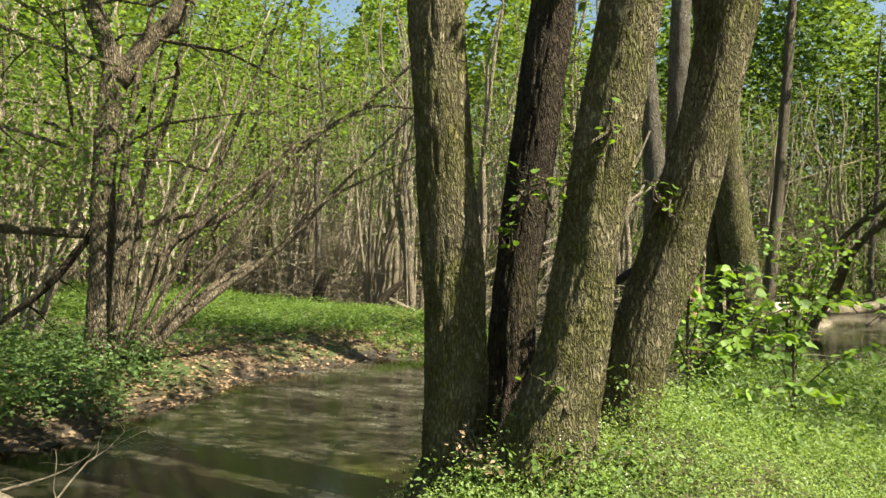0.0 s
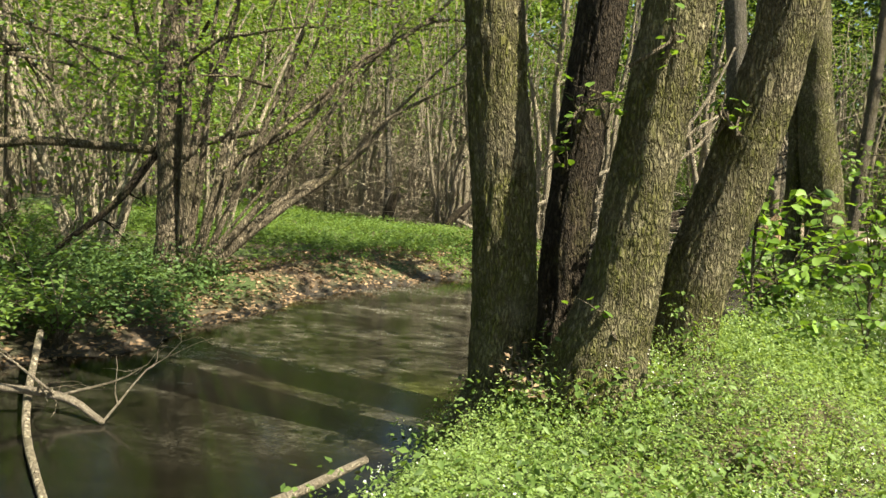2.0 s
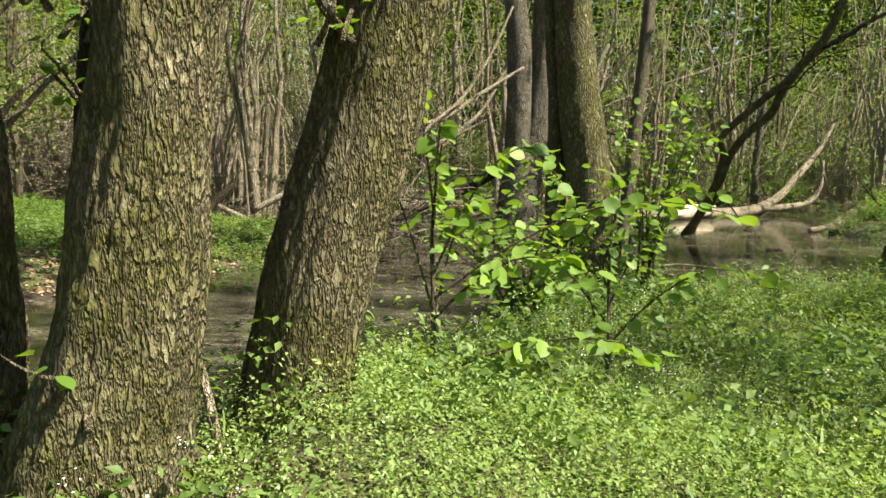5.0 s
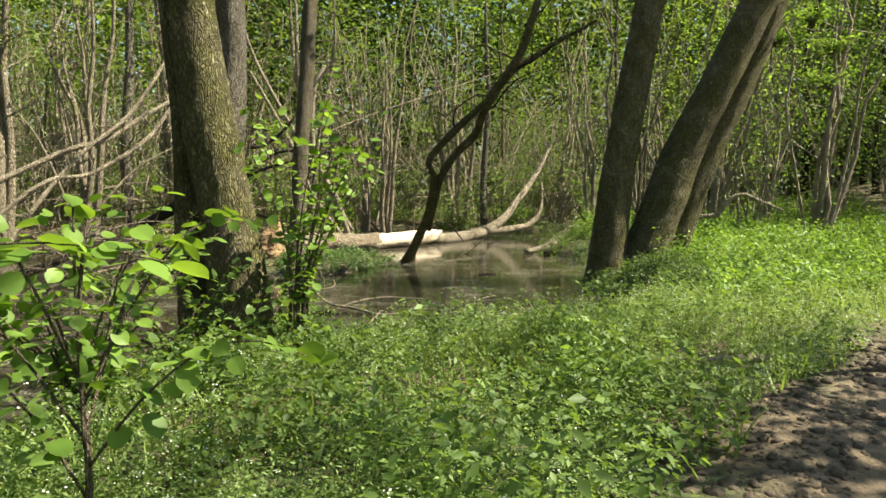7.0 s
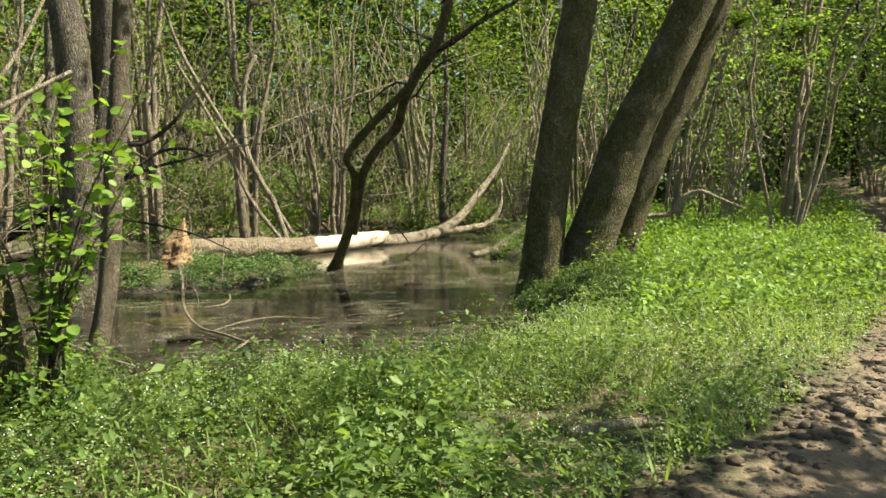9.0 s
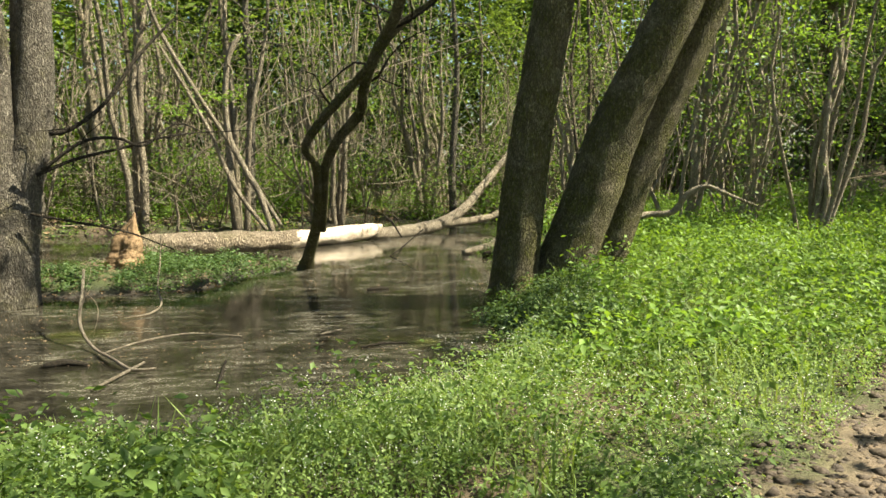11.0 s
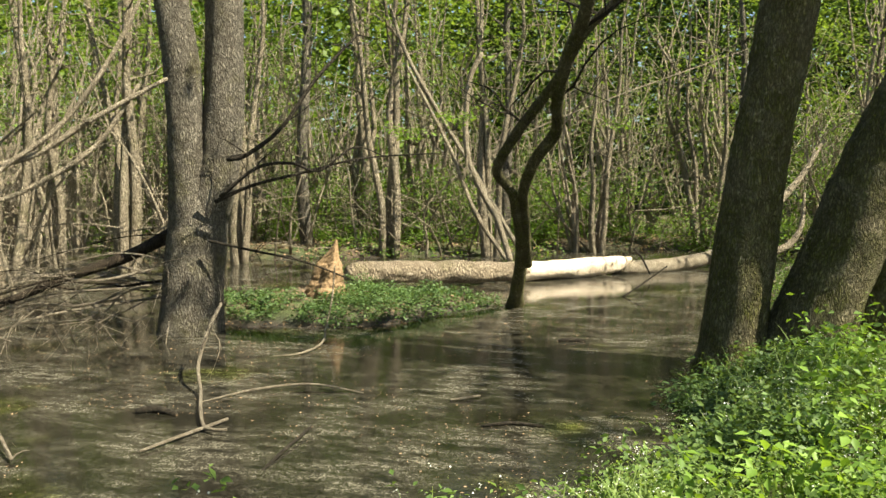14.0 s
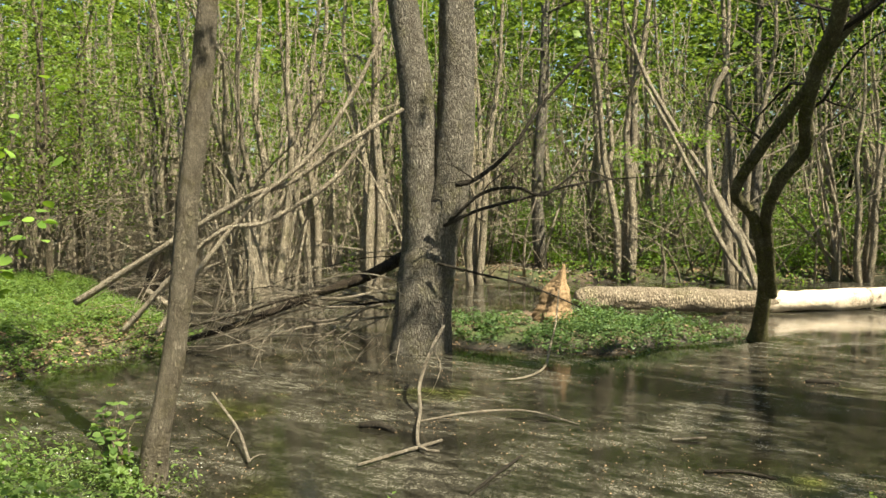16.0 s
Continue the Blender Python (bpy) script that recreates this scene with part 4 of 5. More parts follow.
# ---- leafy saplings and shrubs ----
def shoots(name, at, label, category, count, reach, tall, leaf, mat, stem, shape=BROAD, per=16, group=""):
    t = thing(name, at, label, category, group)
    for k in range(count):
        az = rng.uniform(0, 2 * math.pi)
        out, up = reach * rng.uniform(0.4, 1.0), tall * rng.uniform(0.6, 1.0)
        p = [(rng.normal(0, 0.05), rng.normal(0, 0.05), -0.05, 0.012)]
        for s in (0.3, 0.6, 0.85, 1.0):
            p.append((math.cos(az) * out * s ** 1.5 + rng.normal(0, 0.03), math.sin(az) * out * s ** 1.5 + rng.normal(0, 0.03), up * (s ** 0.85), 0.011 * (1 - 0.8 * s)))
        sh = part("shoot", tube(p, 5, 0.12), stem, t)
        c = spline(p, 0.04)
        q = c[rng.integers(len(c) // 4, len(c), per), :3] + rng.normal(0, leaf * 0.55, (per, 3))
        part("foliage", leaves(q, leaf * rng.uniform(0.6, 1.15, per), rng, shape, (-0.55, 0.25)), mat, sh)
    return t


def sapling_spray(name, at, label, sprays):
    """One sapling: an upright stem, side twigs that droop at their tips, and broad leaves two by two along them."""
    t = thing(name, at, label, "sapling")
    part("stem", tube([(0, 0, -0.05, 0.014), (0.02, 0.01, 0.35, 0.012), (0.0, 0.02, 0.8, 0.008), (0.03, 0.02, 1.15, 0.004)], 7, 0.08, 0.1), STEMBARK, t)
    for (dx, dy, dz), count in sprays:
        z0 = dz * rng.uniform(0.35, 0.6)
        tip = np.array([dx, dy, dz])
        p = [(0.01, 0.01, z0, 0.006), (dx * 0.35, dy * 0.35, z0 + (dz - z0) * 0.55, 0.005), (dx * 0.7, dy * 0.7, z0 + (dz - z0) * 0.92, 0.004), (*tip, 0.0025), (dx * 1.25, dy * 1.25, dz - 0.04, 0.0015)]
        tw = part("twig", tube(p, 5, 0.06), STEMBARK, t)
        c = spline(p, 0.02)
        at_k = np.linspace(len(c) * 0.25, len(c) - 1, count).astype(int)
        q = c[at_k, :3] + rng.normal(0, 0.02, (count, 3))
        way = math.atan2(dy, dx) + np.where(np.arange(count) % 2, 1, -1) * rng.uniform(0.4, 1.5, count)
        part("foliage", leaves(q, rng.uniform(0.045, 0.095, count), rng, BROAD, (-0.75, 0.25), way), HAZEL, tw)
    return t


sapling_spray("hazel_sapling", (-1.16, 2.24, on_ground(-1.12, 2.20)), "young hazel sapling with broad fresh leaves on the bank",
              [((0.03, 0.02, 1.25), 22), ((-0.12, 0.10, 1.45), 18), ((0.40, 0.25, 1.15), 26), ((0.95, -0.10, 0.95), 34), ((0.75, -0.25, 0.42), 26), ((-0.30, 0.22, 1.05), 16), ((0.15, 0.45, 0.9), 22), ((0.5, -0.4, 0.75), 26)])
sapling_spray("hazel_sapling", (-0.35, 2.9, on_ground(-0.35, 2.9)), "spreading hazel sapling with bright leaves on long twigs",
              [((0.0, 0.0, 1.2), 20), ((0.45, 0.25, 1.15), 26), ((0.55, -0.2, 0.8), 24), ((-0.45, 0.1, 1.3), 22), ((-0.55, 0.35, 0.9), 24), ((0.2, 0.6, 1.05), 24), ((-0.2, -0.35, 0.75), 18)])
shoots("hazel_sapling", (-0.75, 4.6, on_ground(-0.75, 4.6)), "leafy hazel shoots at the pond's edge", "sapling", 14, 0.9, 1.35, 0.085, HAZEL, STEMBARK, BROAD, 30)
shoots("hazel_sapling", (0.36, 6.4, on_ground(0.36, 6.4)), "leafy shoots growing up the alder's foot", "sapling", 14, 0.85, 2.3, 0.075, HAZEL, STEMBARK, BROAD, 32)
shoots("hazel_sapling", (-0.45, 6.1, on_ground(-0.45, 6.1)), "leafy shoots growing up the alder's foot", "sapling", 14, 0.9, 0.95, 0.07, HERB, STEMBARK, BROAD, 30)
shoots("hazel_sapling", (0.2, 7.75, on_ground(0.2, 7.75)), "small leafy shrub at the foot of the slim alder", "sapling", 8, 0.35, 0.6, 0.06, HERB, STEMBARK, BROAD, 16)
for x, y, n, tall in ((-6.6, 2.1, 20, 0.75), (-7.5, 2.7, 18, 0.8), (-8.4, 2.0, 20, 1.1), (-6.6, 1.2, 18, 0.8), (-7.6, 0.6, 18, 1.2), (-8.8, 3.4, 16, 1.0)):
    shoots("elder_shrub", (x, y, on_ground(x, y)), "low dense elder shrub with dark green leaves by the water", "shrub", n, 0.8, tall, 0.075, HERB, STEMBARK, LEAF, 40, "elder shrubs")
for x, y in ((-3.7, 10.9), (-4.1, 11.4), (-4.9, 11.2), (-4.2, 9.6), (-4.6, 10.2)):
    shoots("elder_shrub", (x, y, on_ground(x, y)), "low shrub with small leaves on the wet tongue of land", "shrub", 8, 0.4, 0.26, 0.045, HERB, STEMBARK, LEAF, 24, "elder shrubs")
for x, y, z in ((-2.28, 0.98, 0.42), (-2.36, 1.02, 0.50), (-2.2, 0.88, 0.40)):
    shoots("dead_leaf_clump", (x, y, z), "clump of withered brown leaves caught at the alder's foot", "dead leaves", 7, 0.2, 0.26, 0.05, LITTER, DEADWOOD, LEAF, 9, "withered leaf clumps")
# twigs with a few fresh leaves on the old alder and over the pond
for (x, y, z), n in (((-1.95, 0.85, 2.0), 2), ((-1.75, 0.9, 2.3), 3), ((-2.2, 1.5, 2.0), 4), ((-1.9, 0.86, 0.95), 2), ((-1.35, 1.45, 2.0), 4), ((-2.3, 1.55, 1.75), 3)):
    shoots("alder_sprig", (x, y, z), "fresh green sprig growing from the alder's bark", "sprig", n, 0.28, 0.22, 0.055, HAZEL, STEMBARK, BROAD, 6, "alder sprigs")
for (x, y, z), n in (((4.1, 21.5, 2.9), 5), ((0.2, 19.0, 2.6), 9), ((0.9, 19.4, 2.9), 9), ((10.3, 15.3, 4.5), 26), ((10.9, 15.0, 4.9), 26), ((11.6, 15.3, 4.4), 24), ((11.2, 14.8, 3.6), 16)):
    shoots("leafy_spray", (x, y, z), "bright yellow-green leaf spray on a twig", "foliage", n, 0.7, 0.35, 0.10, HAZEL, STEMBARK, LEAF, 16, "leafy sprays")


# ---- the wood: poles, coppice and thicket ----
def wood_tree(name, label, seed, stems, tall, girth, lean, leafcount, leaf, mat, barkmat, limbs=6, low=0.3, reach=0.3, length=1.3):
    r = np.random.default_rng(seed)
    t = thing(name, (0, 0, 0), label, "tree", "trees of the wood")
    ends = []
    for k in range(stems):
        az = r.uniform(0, 2 * math.pi)
        h, g, ln = tall * r.uniform(0.75, 1.05), girth * r.uniform(0.6, 1.15), lean * r.uniform(0.3, 1.2)
        p, off = [], np.array([math.cos(az), math.sin(az)]) * (0.12 if stems > 1 else 0)
        for s in np.linspace(0, 1, 7):
            wob = r.normal(0, 0.05 + 0.16 * s, 2)
            p.append((*(off + np.array([math.cos(az), math.sin(az)]) * ln * h * s + wob), h * s - 0.3, g * (1.15 - 0.95 * s)))
        part("trunk" if stems == 1 else "stem", tube(p, 8 if stems == 1 else 5, 0.6, 0.12), barkmat, t)
        c = spline(p, 0.3)
        for _ in range(limbs):
            q = c[r.integers(int(len(c) * low), len(c))]
            ends += twigs(r, q[:3], (*r.normal(0, 1, 2), r.uniform(-0.1, 0.8)), length * r.uniform(0.5, 1.2), q[3] * 0.4, 1, 0.3, 2)
    twig_mass(ends, barkmat, t, 3)
    part("crown", leaves(crown_points(r, ends, leafcount, reach), leaf * r.uniform(0.6, 1.3, leafcount), r, CLUMP, (-0.8, 0.4)), mat, t)
    return t


kinds = [
    wood_tree("pole_tree", "slender straight tree of the wood with a thin green crown", 1, 1, 10, 0.08, 0.06, 1300, 0.08, CANOPY, STEMBARK, 16, 0.34, 0.5, 1.5),
    wood_tree("pole_tree", "slender grey tree of the wood with a thin green crown", 2, 1, 11, 0.10, 0.05, 1300, 0.08, CANOPY, GREYBARK, 16, 0.36, 0.5, 1.5),
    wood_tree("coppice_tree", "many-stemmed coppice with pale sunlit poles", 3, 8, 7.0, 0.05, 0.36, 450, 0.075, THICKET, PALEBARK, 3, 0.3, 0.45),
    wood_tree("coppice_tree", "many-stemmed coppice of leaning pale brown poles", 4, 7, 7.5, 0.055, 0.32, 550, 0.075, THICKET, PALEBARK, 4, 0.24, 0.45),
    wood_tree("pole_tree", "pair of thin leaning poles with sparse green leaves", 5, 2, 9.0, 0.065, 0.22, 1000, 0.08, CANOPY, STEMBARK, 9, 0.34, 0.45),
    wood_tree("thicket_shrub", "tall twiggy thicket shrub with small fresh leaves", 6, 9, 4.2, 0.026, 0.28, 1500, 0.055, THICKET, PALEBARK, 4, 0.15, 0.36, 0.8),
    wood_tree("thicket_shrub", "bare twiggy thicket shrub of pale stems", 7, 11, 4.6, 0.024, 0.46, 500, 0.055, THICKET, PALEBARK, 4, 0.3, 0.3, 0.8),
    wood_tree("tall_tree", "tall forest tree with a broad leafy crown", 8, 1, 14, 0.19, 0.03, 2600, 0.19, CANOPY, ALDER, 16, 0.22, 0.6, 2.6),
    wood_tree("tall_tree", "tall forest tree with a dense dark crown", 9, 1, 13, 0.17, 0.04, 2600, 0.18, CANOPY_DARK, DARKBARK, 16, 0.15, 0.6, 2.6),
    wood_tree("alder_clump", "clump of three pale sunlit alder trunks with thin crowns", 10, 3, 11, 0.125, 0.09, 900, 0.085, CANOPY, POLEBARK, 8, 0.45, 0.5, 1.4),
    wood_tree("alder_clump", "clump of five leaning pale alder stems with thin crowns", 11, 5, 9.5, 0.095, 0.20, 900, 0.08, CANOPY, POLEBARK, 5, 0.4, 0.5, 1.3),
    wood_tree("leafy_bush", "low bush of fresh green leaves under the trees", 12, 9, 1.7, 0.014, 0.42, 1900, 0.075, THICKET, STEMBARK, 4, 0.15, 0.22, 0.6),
    wood_tree("leafy_tree", "small tree hung with dense fine green leaves", 13, 2, 7.5, 0.07, 0.10, 5200, 0.075, CANOPY, STEMBARK, 16, 0.25, 0.38, 1.7),
]
used = set()


def plant(kind, x, y, scale, turn):
    m = pose(x, y, max(on_ground(x, y), -0.1) - 0.02, 0, 0, turn) @ Matrix.Scale(scale, 4)
    if kind in used:
        return copy_thing(kinds[kind], m)
    used.add(kind)
    kinds[kind].matrix_basis = m
    return kinds[kind]


wood = np.random.default_rng(21)
placed = []


def scatter(count, xr, yr, mix_of, ok, gap, scale=(0.85, 1.2)):
    tries = 0
    while count and tries < 6000:
        tries += 1
        x, y = wood.uniform(*xr), wood.uniform(*yr)
        if not ok(x, y) or any((x - a) ** 2 + (y - b) ** 2 < gap * gap for a, b in placed):
            continue
        placed.append((x, y))
        plant(int(wood.choice(mix_of)), x, y, wood.uniform(*scale), wood.uniform(0, 360))
        count -= 1


def deep(poly, x, y):
    return float(inside_by(poly, np.array([x]), np.array([y]))[0])


# single trees that stand out from the thicket, and unseen ones added for shade
for kind, x, y, s, a in ((2, -8.0, 16.6, 0.95, 40), (1, -11.9, 17.6, 0.95, 0), (0, -11.5, 17.9, 1.0, 90), (1, -9.6, 16.7, 0.9, 200), (2, -13.5, 19.5, 1.0, 10), (3, -10.5, 20.5, 1.1, 70),
                         (1, 7.0, 26.6, 1.2, 30), (1, -3.9, 23.3, 1.6, 60), (1, 1.1, 25.2, 1.4, 120), (0, -1.8, 25.0, 1.3, 10), (3, 3.0, 25.6, 0.9, 220), (3, 9.5, 26.5, 1.0, 20), (2, 11.0, 22.5, 0.9, 80),
                         (4, 12.2, 20.2, 1.0, 10), (0, 9.6, 21.5, 1.1, 50), (8, 19.5, 27.0, 0.9, 0), (1, 14.6, 16.0, 1.05, 30), (7, 24.0, 33.0, 1.0, 140), (2, -7.5, 23.0, 1.1, 200), (3, -6.0, 24.5, 1.1, 100),
                         # the first two are out of view, added to shade bank and pond
                         (7, 8.9, 3.7, 0.75, 20), (7, 15.0, 8.8, 0.9, 70), (8, 20.5, 25.0, 0.8, 50), (8, 23.0, 29.5, 0.9, 10), (5, 18.0, 20.5, 1.2, 0), (5, 16.2, 16.6, 1.1, 80), (5, 13.2, 17.0, 1.0, 30), (8, 17.5, 19.0, 0.75, 200), (5, 12.0, 18.5, 1.1, 190), (8, 26.5, 30.0, 0.9, 70), (5, 21.0, 27.0, 1.3, 10), (5, 22.5, 26.0, 1.4, 60), (8, 19.0, 22.5, 0.8, 150), (5, -10.0, 9.0, 1.5, 240), (5, -10.6, 7.0, 1.6, 70), (5, -9.4, 5.6, 1.4, 10), 
                         (12, -11.6, 14.6, 1.0, 0), (12, -13.6, 16.4, 1.1, 90), (12, -12.4, 12.4, 1.05, 200), (12, -14.5, 13.6, 1.2, 40), (9, -5.6, 18.2, 0.95, 20), (9, -8.4, 19.4, 1.0, 120), (10, -6.7, 16.2, 0.9, 200), (10, -4.4, 20.6, 1.0, 70), (10, -10.6, 17.0, 1.0, 10),
                         (9, -1.6, 22.9, 1.1, 80), (9, 0.9, 23.6, 1.0, 200), (10, 3.4, 25.4, 0.9, 30), (10, 6.2, 27.2, 1.0, 150), (9, -3.3, 26.0, 1.2, 310), (10, -12.8, 20.6, 1.0, 250),
                         (11, -3.6, 25.2, 1.0, 0), (11, -1.6, 25.0, 1.1, 60), (11, 0.3, 25.4, 1.0, 130), (11, -5.4, 24.4, 0.9, 200), (11, 1.9, 26.4, 1.1, 20), (11, 4.0, 27.6, 1.1, 310), (11, -7.3, 24.0, 0.9, 80), (11, -0.6, 26.8, 1.2, 240), (11, -3.0, 27.0, 1.2, 150), (11, 8.2, 26.9, 1.2, 10), (11, 6.0, 26.9, 1.0, 70), (11, 10.5, 25.4, 1.2, 130),
                         # added to cast shade: the first, unseen, on the bank, the rest on the trail
                         (7, 7.3, 2.6, 0.68, 110), (8, 20.6, 16.4, 0.95, 20), (8, 22.8, 19.6, 1.0, 130), (8, 18.8, 13.2, 0.9, 250), (8, 24.8, 23.0, 1.0, 300), (8, 17.6, 15.9, 0.8, 80)):
    placed.append((x, y))
    plant(kind, x, y, s, a)
scatter(56, (-16, 12), (21, 30), (2, 3, 10, 5, 11, 11, 9, 6, 0, 4), lambda x, y: deep(FAR, x, y) > 2.2, 1.0)
scatter(46, (-28, 22), (26, 42), (0, 2, 3, 10, 9, 5, 6, 12), lambda x, y: deep(FAR, x, y) > 0.6 and deep(NEAR, x, y) < 0, 1.3)
scatter(36, (-26, -9), (14, 27), (2, 3, 10, 9, 1, 10), lambda x, y: y > 15 - 0.1 * x - 2 and deep(TONGUE, x, y) < 1.0 and (x < -13 or y > 19), 1.3)
scatter(22, (-26, -9.5), (0, 16), (12, 10, 3, 4, 0, 9), lambda x, y: deep(TONGUE, x, y) > 0.5 and (x < -12.5 or y < 7), 1.3)
scatter(18, (7.5, 24), (15, 36), (0, 4, 5, 3, 6, 4), lambda x, y: deep(NEAR, x, y) > 0.8 and float(trail_side(np.array([x]), np.array([y]))[0]) < -1.4, 1.2)
scatter(26, (14, 38), (13, 40), (5, 8, 8, 4, 7, 5), lambda x, y: 2.9 < float(trail_side(np.array([x]), np.array([y]))[0]) < 14, 1.6)
# unseen trees beside and behind the walk, added for shade and reflections
scatter(6, (14, 30), (-16, 6), (7, 0, 1, 4), lambda x, y: float(trail_side(np.array([x]), np.array([y]))[0]) > 12, 3.0)
scatter(12, (-14, 3), (-30, -11), (7, 0, 5, 1), lambda x, y: True, 2.6)
scatter(14, (-24, -6.5), (-18, -1), (7, 3, 0), lambda x, y: True, 2.0)
scatter(34, (-60, 50), (40, 75), (7, 8, 5, 7), lambda x, y: True, 2.5, (1.1, 1.6))
scatter(18, (-62, -26), (0, 45), (7, 8, 3), lambda x, y: True, 2.5, (1.0, 1.4))

# the woods beyond, too far off to tell its trees apart
az = wood.uniform(-1.3, 1.2, 190000)
dist = wood.uniform(42, 72, 190000)
clump = 9.0 + 5.0 * np.sin(az * 23) * np.sin(az * 9 + 2) + 1.5 * np.sin(az * 61)
far = np.stack([np.sin(az) * dist, 4 + np.cos(az) * dist, wood.uniform(0, 1, 190000) ** 0.9 * (clump + 10)], 1)
# shady: a band of bearings whose forest shade is put into the leaf colour
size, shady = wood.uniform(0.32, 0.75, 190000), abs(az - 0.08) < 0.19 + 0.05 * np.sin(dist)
for pick, mat, label in ((~shady, CANOPY, "bright green foliage of the distant woods"), (shady, CANOPY_DARK, "foliage of the distant woods, darkened as in forest shade")):
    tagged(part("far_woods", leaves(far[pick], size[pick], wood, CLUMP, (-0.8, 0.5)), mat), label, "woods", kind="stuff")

# thin stems between the trees
pieces = []
for _ in range(1150):
    x, y = wood.uniform(-26, 14), wood.uniform(17, 40)
    if deep(FAR, x, y) < 0.2 and not (x < -9 and y > 18):
        continue
    h = wood.uniform(1.2, 6.0)
    dx, dy = wood.normal(0, wood.choice((0.3, 0.8)), 2) * h
    r0 = 0.008 + 0.04 * wood.random() ** 2
    z0 = max(on_ground(x, y), -0.1)
    pieces.append(tube([(x, y, z0 - 0.05, r0), (x + dx * 0.3 + wood.normal(0, 0.12), y + dy * 0.3, z0 + h * 0.5, r0 * 0.8), (x + dx, y + dy, z0 + h, r0 * 0.35)], 3, 1.2))
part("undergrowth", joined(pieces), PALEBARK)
pieces = []
for _ in range(3900):
    x, y = (wood.uniform(-24, 13), wood.uniform(18, 29)) if wood.random() < 0.75 else (wood.uniform(-15, -7.5), wood.uniform(15.5, 20))
    if y > 18 and deep(FAR, x, y) < -0.6 and x > -9:
        continue
    q = np.array([x, y, max(on_ground(x, y), 0.0) + wood.uniform(0.0, 1.0) ** 1.4 * 2.3])
    w = wood.normal(0, 1, 3) * np.array([1, 1, 0.45])
    w *= wood.uniform(0.5, 1.9) / np.linalg.norm(w)
    m = q + w * 0.5 + wood.normal(0, 0.12, 3)
    r0 = wood.uniform(0.005, 0.018)
    pieces.append(strand([(*q, r0), (*m, r0 * 0.8), (*(q + w), r0 * 0.4)]))
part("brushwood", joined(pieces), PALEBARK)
tagged(bpy.data.objects["brushwood"], "tangled pale brown dead brushwood under the trees", "brushwood", kind="stuff")
tagged(bpy.data.objects["undergrowth"], "thicket of thin pale saplings between the trees", "thicket", kind="stuff")


# ---- herbs, grass, flowers and fallen leaves ----
def sown(count, xr, yr, ok, r):
    x, y = r.uniform(*xr, count), r.uniform(*yr, count)
    keep = ok(x, y)
    x, y = x[keep], y[keep]
    return np.stack([x, y, height(x, y)], 1)


def herbs(name, label, at, r, tall, leaf, per, mat, width=0.5, shape=LEAF, pitch=(-0.6, 0.35)):
    n = len(at)
    h = r.uniform(*tall, n) * (0.85 + 0.30 * wave(at[:, 0], at[:, 1], 1.9, 3) + 0.25 * wave(at[:, 0], at[:, 1], 5.3, 6))
    f = r.uniform(0.12, 1.0, (n, per)) ** 0.75
    az = r.uniform(0, 2 * np.pi, (n, per))
    rad = h[:, None] * width * r.uniform(0.1, 1.0, (n, per)) * (1.15 - 0.6 * f)
    q = at[:, None] + np.stack([np.cos(az) * rad, np.sin(az) * rad, h[:, None] * f], -1)
    g = leaves(q.reshape(-1, 3), leaf * r.uniform(0.6, 1.25, n * per), r, shape, pitch, az.ravel())
    ob = part(name, g, mat)
    return tagged(ob, label, "plants", kind="stuff"), h


veg = np.random.default_rng(33)


def bank(x, y):
    return (inside_by(NEAR, x, y) > -0.12) & (trail_side(x, y) < -0.02 + 0.14 * wave(x, y, 4, 2)) & (np.hypot(x + 2.05, y - 1.35) > 0.35)


def thick(x, y, s=0.9, k=1, cut=-0.1):
    return wave(x, y, s, k) > cut


at = sown(26000, (-3.4, 13), (-4, 19), lambda x, y: bank(x, y) & thick(x, y, 1.5, 4, -0.5), veg)
herbs("nettle_bed", "lush bed of fresh green nettles and herbs on the bank", at, veg, (0.12, 0.50), 0.046, 15, HERB, 0.42, LEAF, (-0.95, 0.6))
at = sown(44000, (-3.4, 8), (-3.5, 12), lambda x, y: bank(x, y) & thick(x, y, 0.8, 2, -0.6), veg)
chick, hh = herbs("bittercress_bed", "pale fine-leaved flowering herbs covering the bank", at, veg, (0.10, 0.38), 0.021, 12, HERB_PALE, 0.4, LEAF, (-0.9, 0.7))
pick = veg.random(len(at)) < 0.55 * smooth(-0.5, 0.3, wave(at[:, 0], at[:, 1], 1.1, 5) + 0.6 * wave(at[:, 0], at[:, 1], 2.9, 8))
fl = at[pick] + np.stack([veg.normal(0, 0.03, pick.sum()), veg.normal(0, 0.03, pick.sum()), hh[pick] * veg.uniform(0.9, 1.25, pick.sum())], 1)
part("white_flowers", leaves(np.repeat(fl, 4, 0) + veg.normal(0, 0.014, (len(fl) * 4, 3)), veg.uniform(0.0035, 0.0080, len(fl) * 4), veg, PETALS, (-0.5, 0.9)), PETAL)
tagged(bpy.data.objects["white_flowers"], "tiny white flowers scattered over the bank herbs", "flowers", kind="stuff")
at = sown(6500, (0.9, 3.7), (5.0, 8.4), lambda x, y: bank(x, y) & (inside_by(NEAR, x, y) > 0.1) & (inside_by(NEAR, x, y) < 1.7), veg)
edge, hh = herbs("bittercress_bed", "tall pale flowering bittercress along the water's edge", at, veg, (0.14, 0.34), 0.022, 9, HERB_PALE, 0.32, LEAF, (-0.7, 0.9))
fl = np.repeat((at + np.stack([veg.normal(0, 0.03, len(at)), veg.normal(0, 0.03, len(at)), hh * veg.uniform(0.8, 1.15, len(at))], 1))[::2], 3, 0)
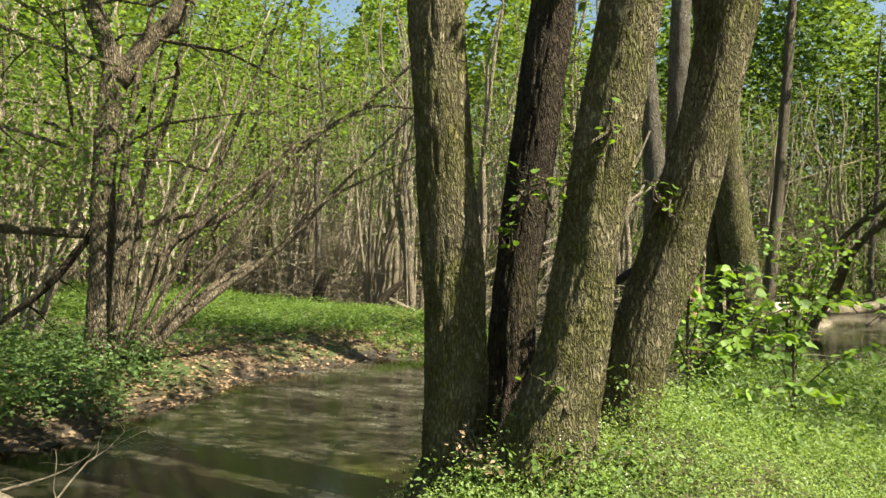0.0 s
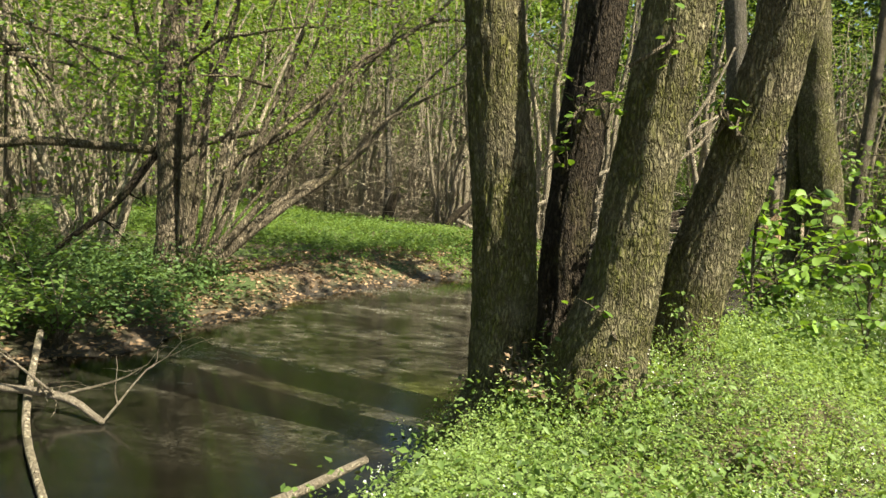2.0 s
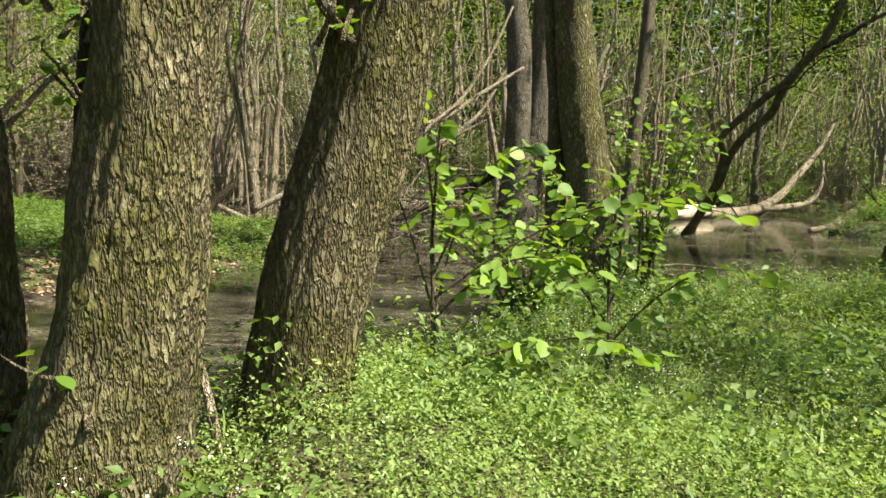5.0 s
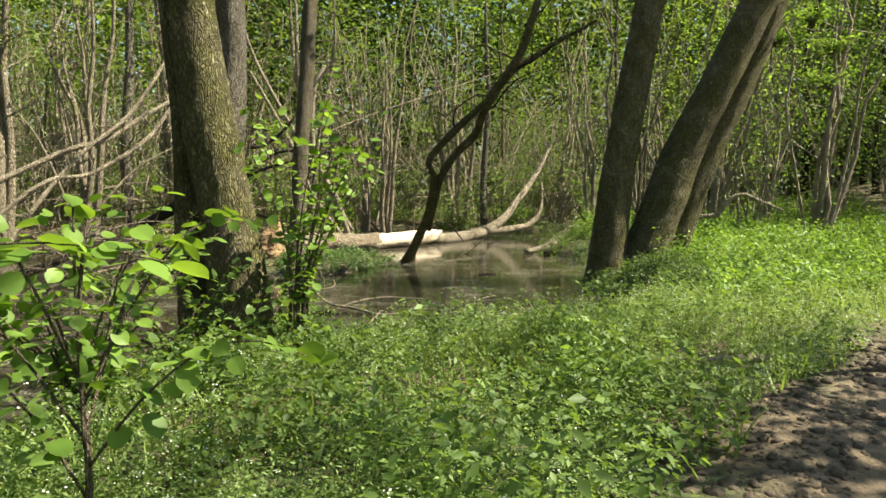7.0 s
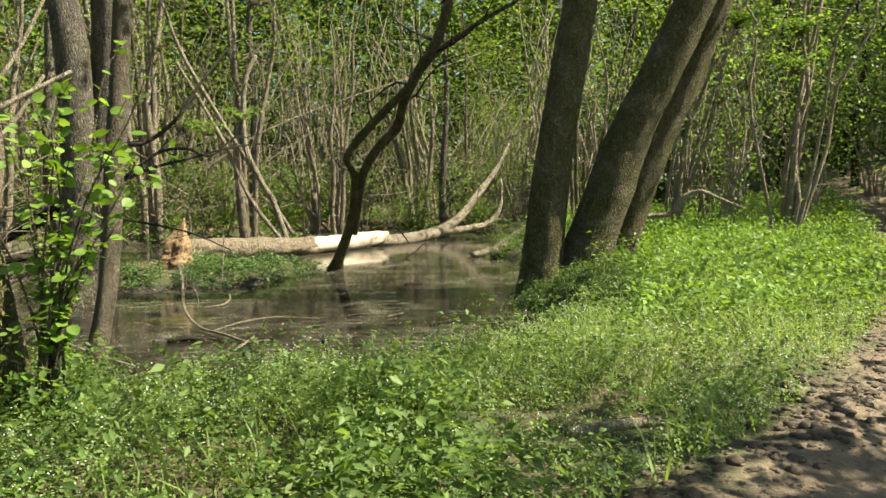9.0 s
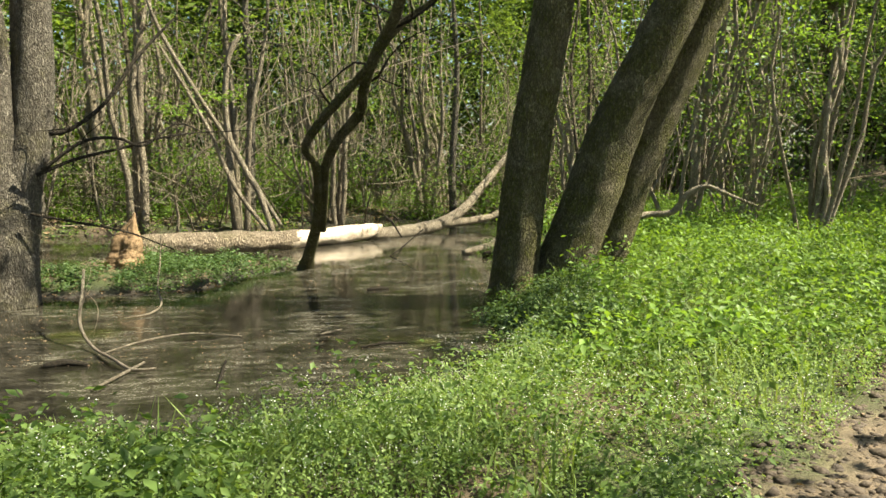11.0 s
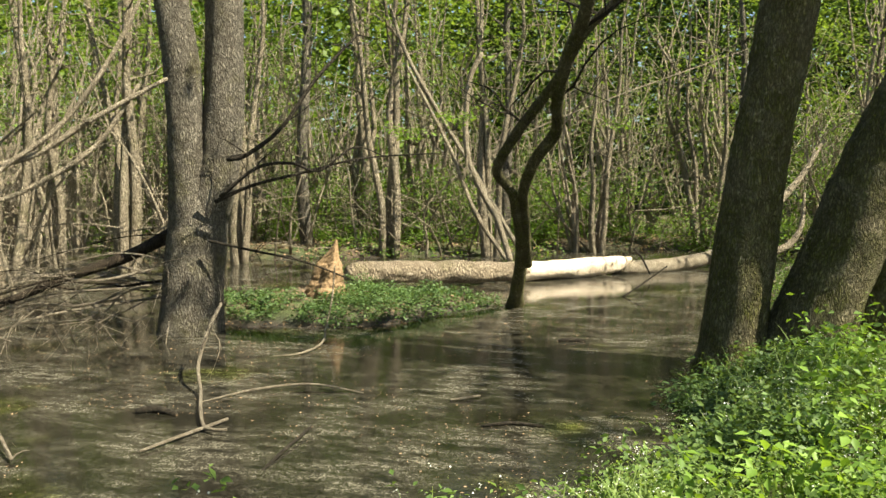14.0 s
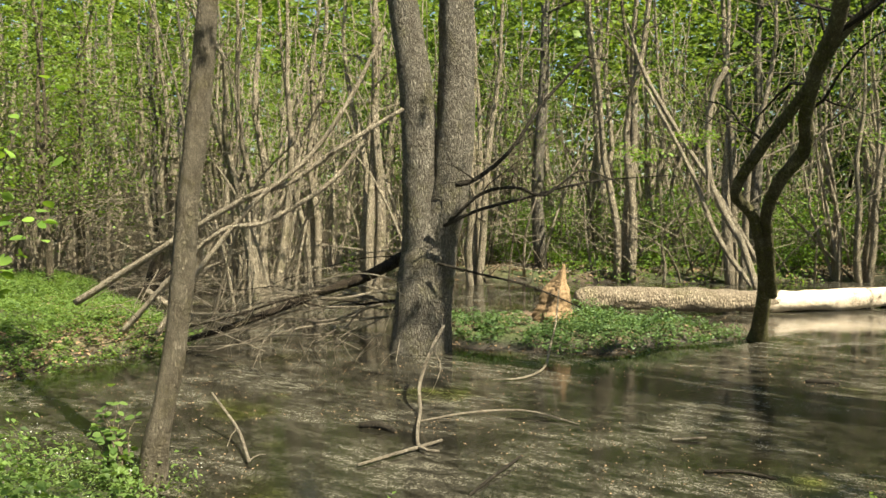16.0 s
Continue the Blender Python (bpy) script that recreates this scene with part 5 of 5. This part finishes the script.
tagged(part("white_flowers", leaves(fl + veg.normal(0, 0.016, fl.shape), veg.uniform(0.0035, 0.0065, len(fl)), veg, PETALS, (-0.5, 0.9)), PETAL), "tiny white flowers along the water's edge", "flowers", kind="stuff")
at = sown(15000, (-2.9, 1.0), (-1.6, 3.6), bank, veg)
herbs("chickweed_bed", "fine low chickweed covering the bank round the old alder", at, veg, (0.08, 0.26), 0.019, 12, HERB_PALE, 0.5, LEAF, (-0.9, 0.5))
at = sown(60000, (-3.4, 12), (-4, 18), lambda x, y: bank(x, y) & thick(x, y, 1.3, 5, 0.0) & (np.hypot(x - 0.3, y - 7.6) > 1.1), veg)
part("grass", leaves(at, veg.uniform(0.14, 0.42, len(at)), veg, BLADE, (0.7, 1.5)), GRASSY)
tagged(bpy.data.objects["grass"], "long fresh grass blades among the herbs", "grass", kind="stuff")
at = sown(2200, (-1.6, 2.6), (2.6, 7.4), lambda x, y: bank(x, y) & thick(x, y, 2.6, 2, 0.0), veg)
herbs("tall_nettles", "taller fresh green nettles standing on the bank", at, veg, (0.15, 0.52), 0.07, 9, HERB, 0.45, LEAF, (-0.9, 0.3))
at = sown(9000, (4.5, 16), (7.5, 24), lambda x, y: bank(x, y) & (inside_by(NEAR, x, y) > 0.9), veg)
herbs("tall_herbs", "tall yellow-green herbs beside the path", at, veg, (0.25, 0.66), 0.075, 12, HAZEL, 0.40, LEAF, (-0.95, 0.5))
# the alder's shade on these herbs is put into their leaf colour
at = sown(3500, (4.3, 7.0), (8.8, 13.2), lambda x, y: (inside_by(NEAR, x, y) > -0.2) & (inside_by(NEAR, x, y) < 1.1), veg)
herbs("foot_herbs", "low herbs round the leaning alder's foot, darkened for its shade", at, veg, (0.15, 0.36), 0.05, 14, HERB_DARK)
at = sown(12000, (-13.5, -2.4), (8.0, 17.5), lambda x, y: inside_by(TONGUE, x, y) > 0.55, veg)
herbs("tongue_herbs", "fresh green herbs crowding the wet tongue of land", at, veg, (0.07, 0.22), 0.05, 11, HERB)
at = sown(5200, (-2.3, 3.2), (12.8, 17.2), lambda x, y: (inside_by(ISLAND, x, y) > 0.34 + 0.12 * wave(x, y, 3.3, 2)) & ((x > 0.1) | (x < -0.1) & (y < 14.6)), veg)
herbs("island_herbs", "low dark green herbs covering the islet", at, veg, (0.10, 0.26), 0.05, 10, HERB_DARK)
at = sown(10000, (-16, -3), (-1, 17), lambda x, y: (inside_by(TONGUE, x, y) > 1.7 + 0.5 * wave(x, y, 1.1, 4)) & thick(x, y, 1.4, 7, -0.45), veg)
herbs("bank_herbs", "low green herbs on the far bank", at, veg, (0.08, 0.26), 0.06, 8, HERB)
at = sown(4500, (-10, -5), (-1, 4.5), lambda x, y: inside_by(TONGUE, x, y) > 1.2 + 0.5 * wave(x, y, 2.0, 4), veg)
herbs("bank_herbs", "dense dark green herbs by the water", at, veg, (0.2, 0.5), 0.06, 12, HERB_DARK)
at = sown(14000, (-26, 13), (16, 34), lambda x, y: (inside_by(FAR, x, y) > 0.1) & thick(x, y, 0.5, 9, -0.15), veg)
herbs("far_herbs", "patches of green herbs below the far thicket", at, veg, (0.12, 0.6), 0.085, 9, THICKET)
# the darker leaf colour carries the shade of this side
at = sown(6000, (2, 34), (-6, 34), lambda x, y: (trail_side(x, y) > 2.6) & (trail_side(x, y) < 9), veg)
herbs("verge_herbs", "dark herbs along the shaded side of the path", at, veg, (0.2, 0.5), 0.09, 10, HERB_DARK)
at = sown(36000, (-9, -3.2), (-1, 13), lambda x, y: (inside_by(TONGUE, x, y) > -0.1) & (inside_by(TONGUE, x, y) < 2.6), veg)
part("leaf_litter", leaves(at + np.array([0, 0, 0.012]), veg.uniform(0.04, 0.085, len(at)), veg, LEAF, (-0.35, 0.35)), LITTER)
tagged(bpy.data.objects["leaf_litter"], "brown fallen leaves on the muddy bank", "leaf litter", kind="stuff")
at = sown(15000, (-12, 9), (19.5, 29), lambda x, y: (inside_by(FAR, x, y) > -0.1) & (inside_by(FAR, x, y) < 4.0), veg)
tagged(part("leaf_litter", leaves(at + np.array([0, 0, 0.015]), veg.uniform(0.06, 0.13, len(at)), veg, LEAF, (-0.4, 0.4)), LITTER), "dry pale brown leaf litter on the far bank", "leaf litter", kind="stuff")
at = sown(5000, (-3, 8), (-4, 9), lambda x, y: (trail_side(x, y) > -0.3) & (trail_side(x, y) < 2.4), veg)
part("path_litter", leaves(at + np.array([0, 0, 0.01]), veg.uniform(0.02, 0.05, len(at)), veg, LEAF, (-0.3, 0.3)), LITTER)
tagged(bpy.data.objects["path_litter"], "scattered brown leaf scraps on the muddy path", "leaf litter", kind="stuff")
at = sown(3000, (-2.3, 3.0), (12.8, 17.2), lambda x, y: inside_by(ISLAND, x, y) > -0.05, veg)
islet_litter = part("leaf_litter", leaves(at + np.array([0, 0, 0.012]), veg.uniform(0.03, 0.07, len(at)), veg, LEAF, (-0.3, 0.3)), LITTER)
tagged(islet_litter, "brown fallen leaves on the islet", "leaf litter", kind="stuff")

ico = bmesh.new()
bmesh.ops.create_icosphere(ico, subdivisions=1, radius=1.0)
ball = np.array([v.co[:] for v in ico.verts])
faces = np.array([[v.index for v in f.verts] for f in ico.faces])
ico.free()
at = sown(60000, (-2.5, 8), (-4, 9), lambda x, y: (trail_side(x, y) > -0.25) & (trail_side(x, y) < 0.50 + 0.35 * wave(x, y, 2, 8)), veg)
size = 0.004 + 0.034 * veg.random(len(at)) ** 3.0
at = at - np.stack([size * 0, size * 0, size * 0.35], 1)
big = sown(14000, (0.3, 8), (1, 9), lambda x, y: (trail_side(x, y) > -0.3) & (trail_side(x, y) < 0.62 + 0.3 * wave(x, y, 2, 8)), veg)
at, size = np.vstack([at, big]), np.r_[size, 0.006 + 0.04 * veg.random(len(big)) ** 4]
lump = at[:, None] + ball[None] * size[:, None, None] * veg.uniform(0.55, 1.4, (len(at), len(ball), 1)) * np.array([1.25, 1.0, 0.75])
part("mud_clods", (lump.reshape(-1, 3), ((np.arange(len(at)) * len(ball))[:, None, None] + faces[None]).reshape(-1, 3)), plain("churned_mud", (0.034, 0.023, 0.014), (0.12, 0.084, 0.053), 40, 0.75, 0.02))
tagged(bpy.data.objects["mud_clods"], "churned dark mud clods along the path's edge", "mud", kind="stuff")

at = np.stack([veg.uniform(-2.8, 6, 14000), veg.uniform(5, 19, 14000), np.full(14000, 0.006)], 1)
keep = (height(at[:, 0], at[:, 1]) < -0.02) & (wave(at[:, 0], at[:, 1], 0.9, 6) + 0.5 * wave(at[:, 0], at[:, 1], 2.7, 2) > -0.2)
at = at[keep]
part("floating_scraps", leaves(at, veg.uniform(0.008, 0.026, len(at)), veg, LEAF, (-0.06, 0.06)), LITTER)
tagged(bpy.data.objects["floating_scraps"], "brown leaf scraps floating on the pond", "leaf litter", kind="stuff")
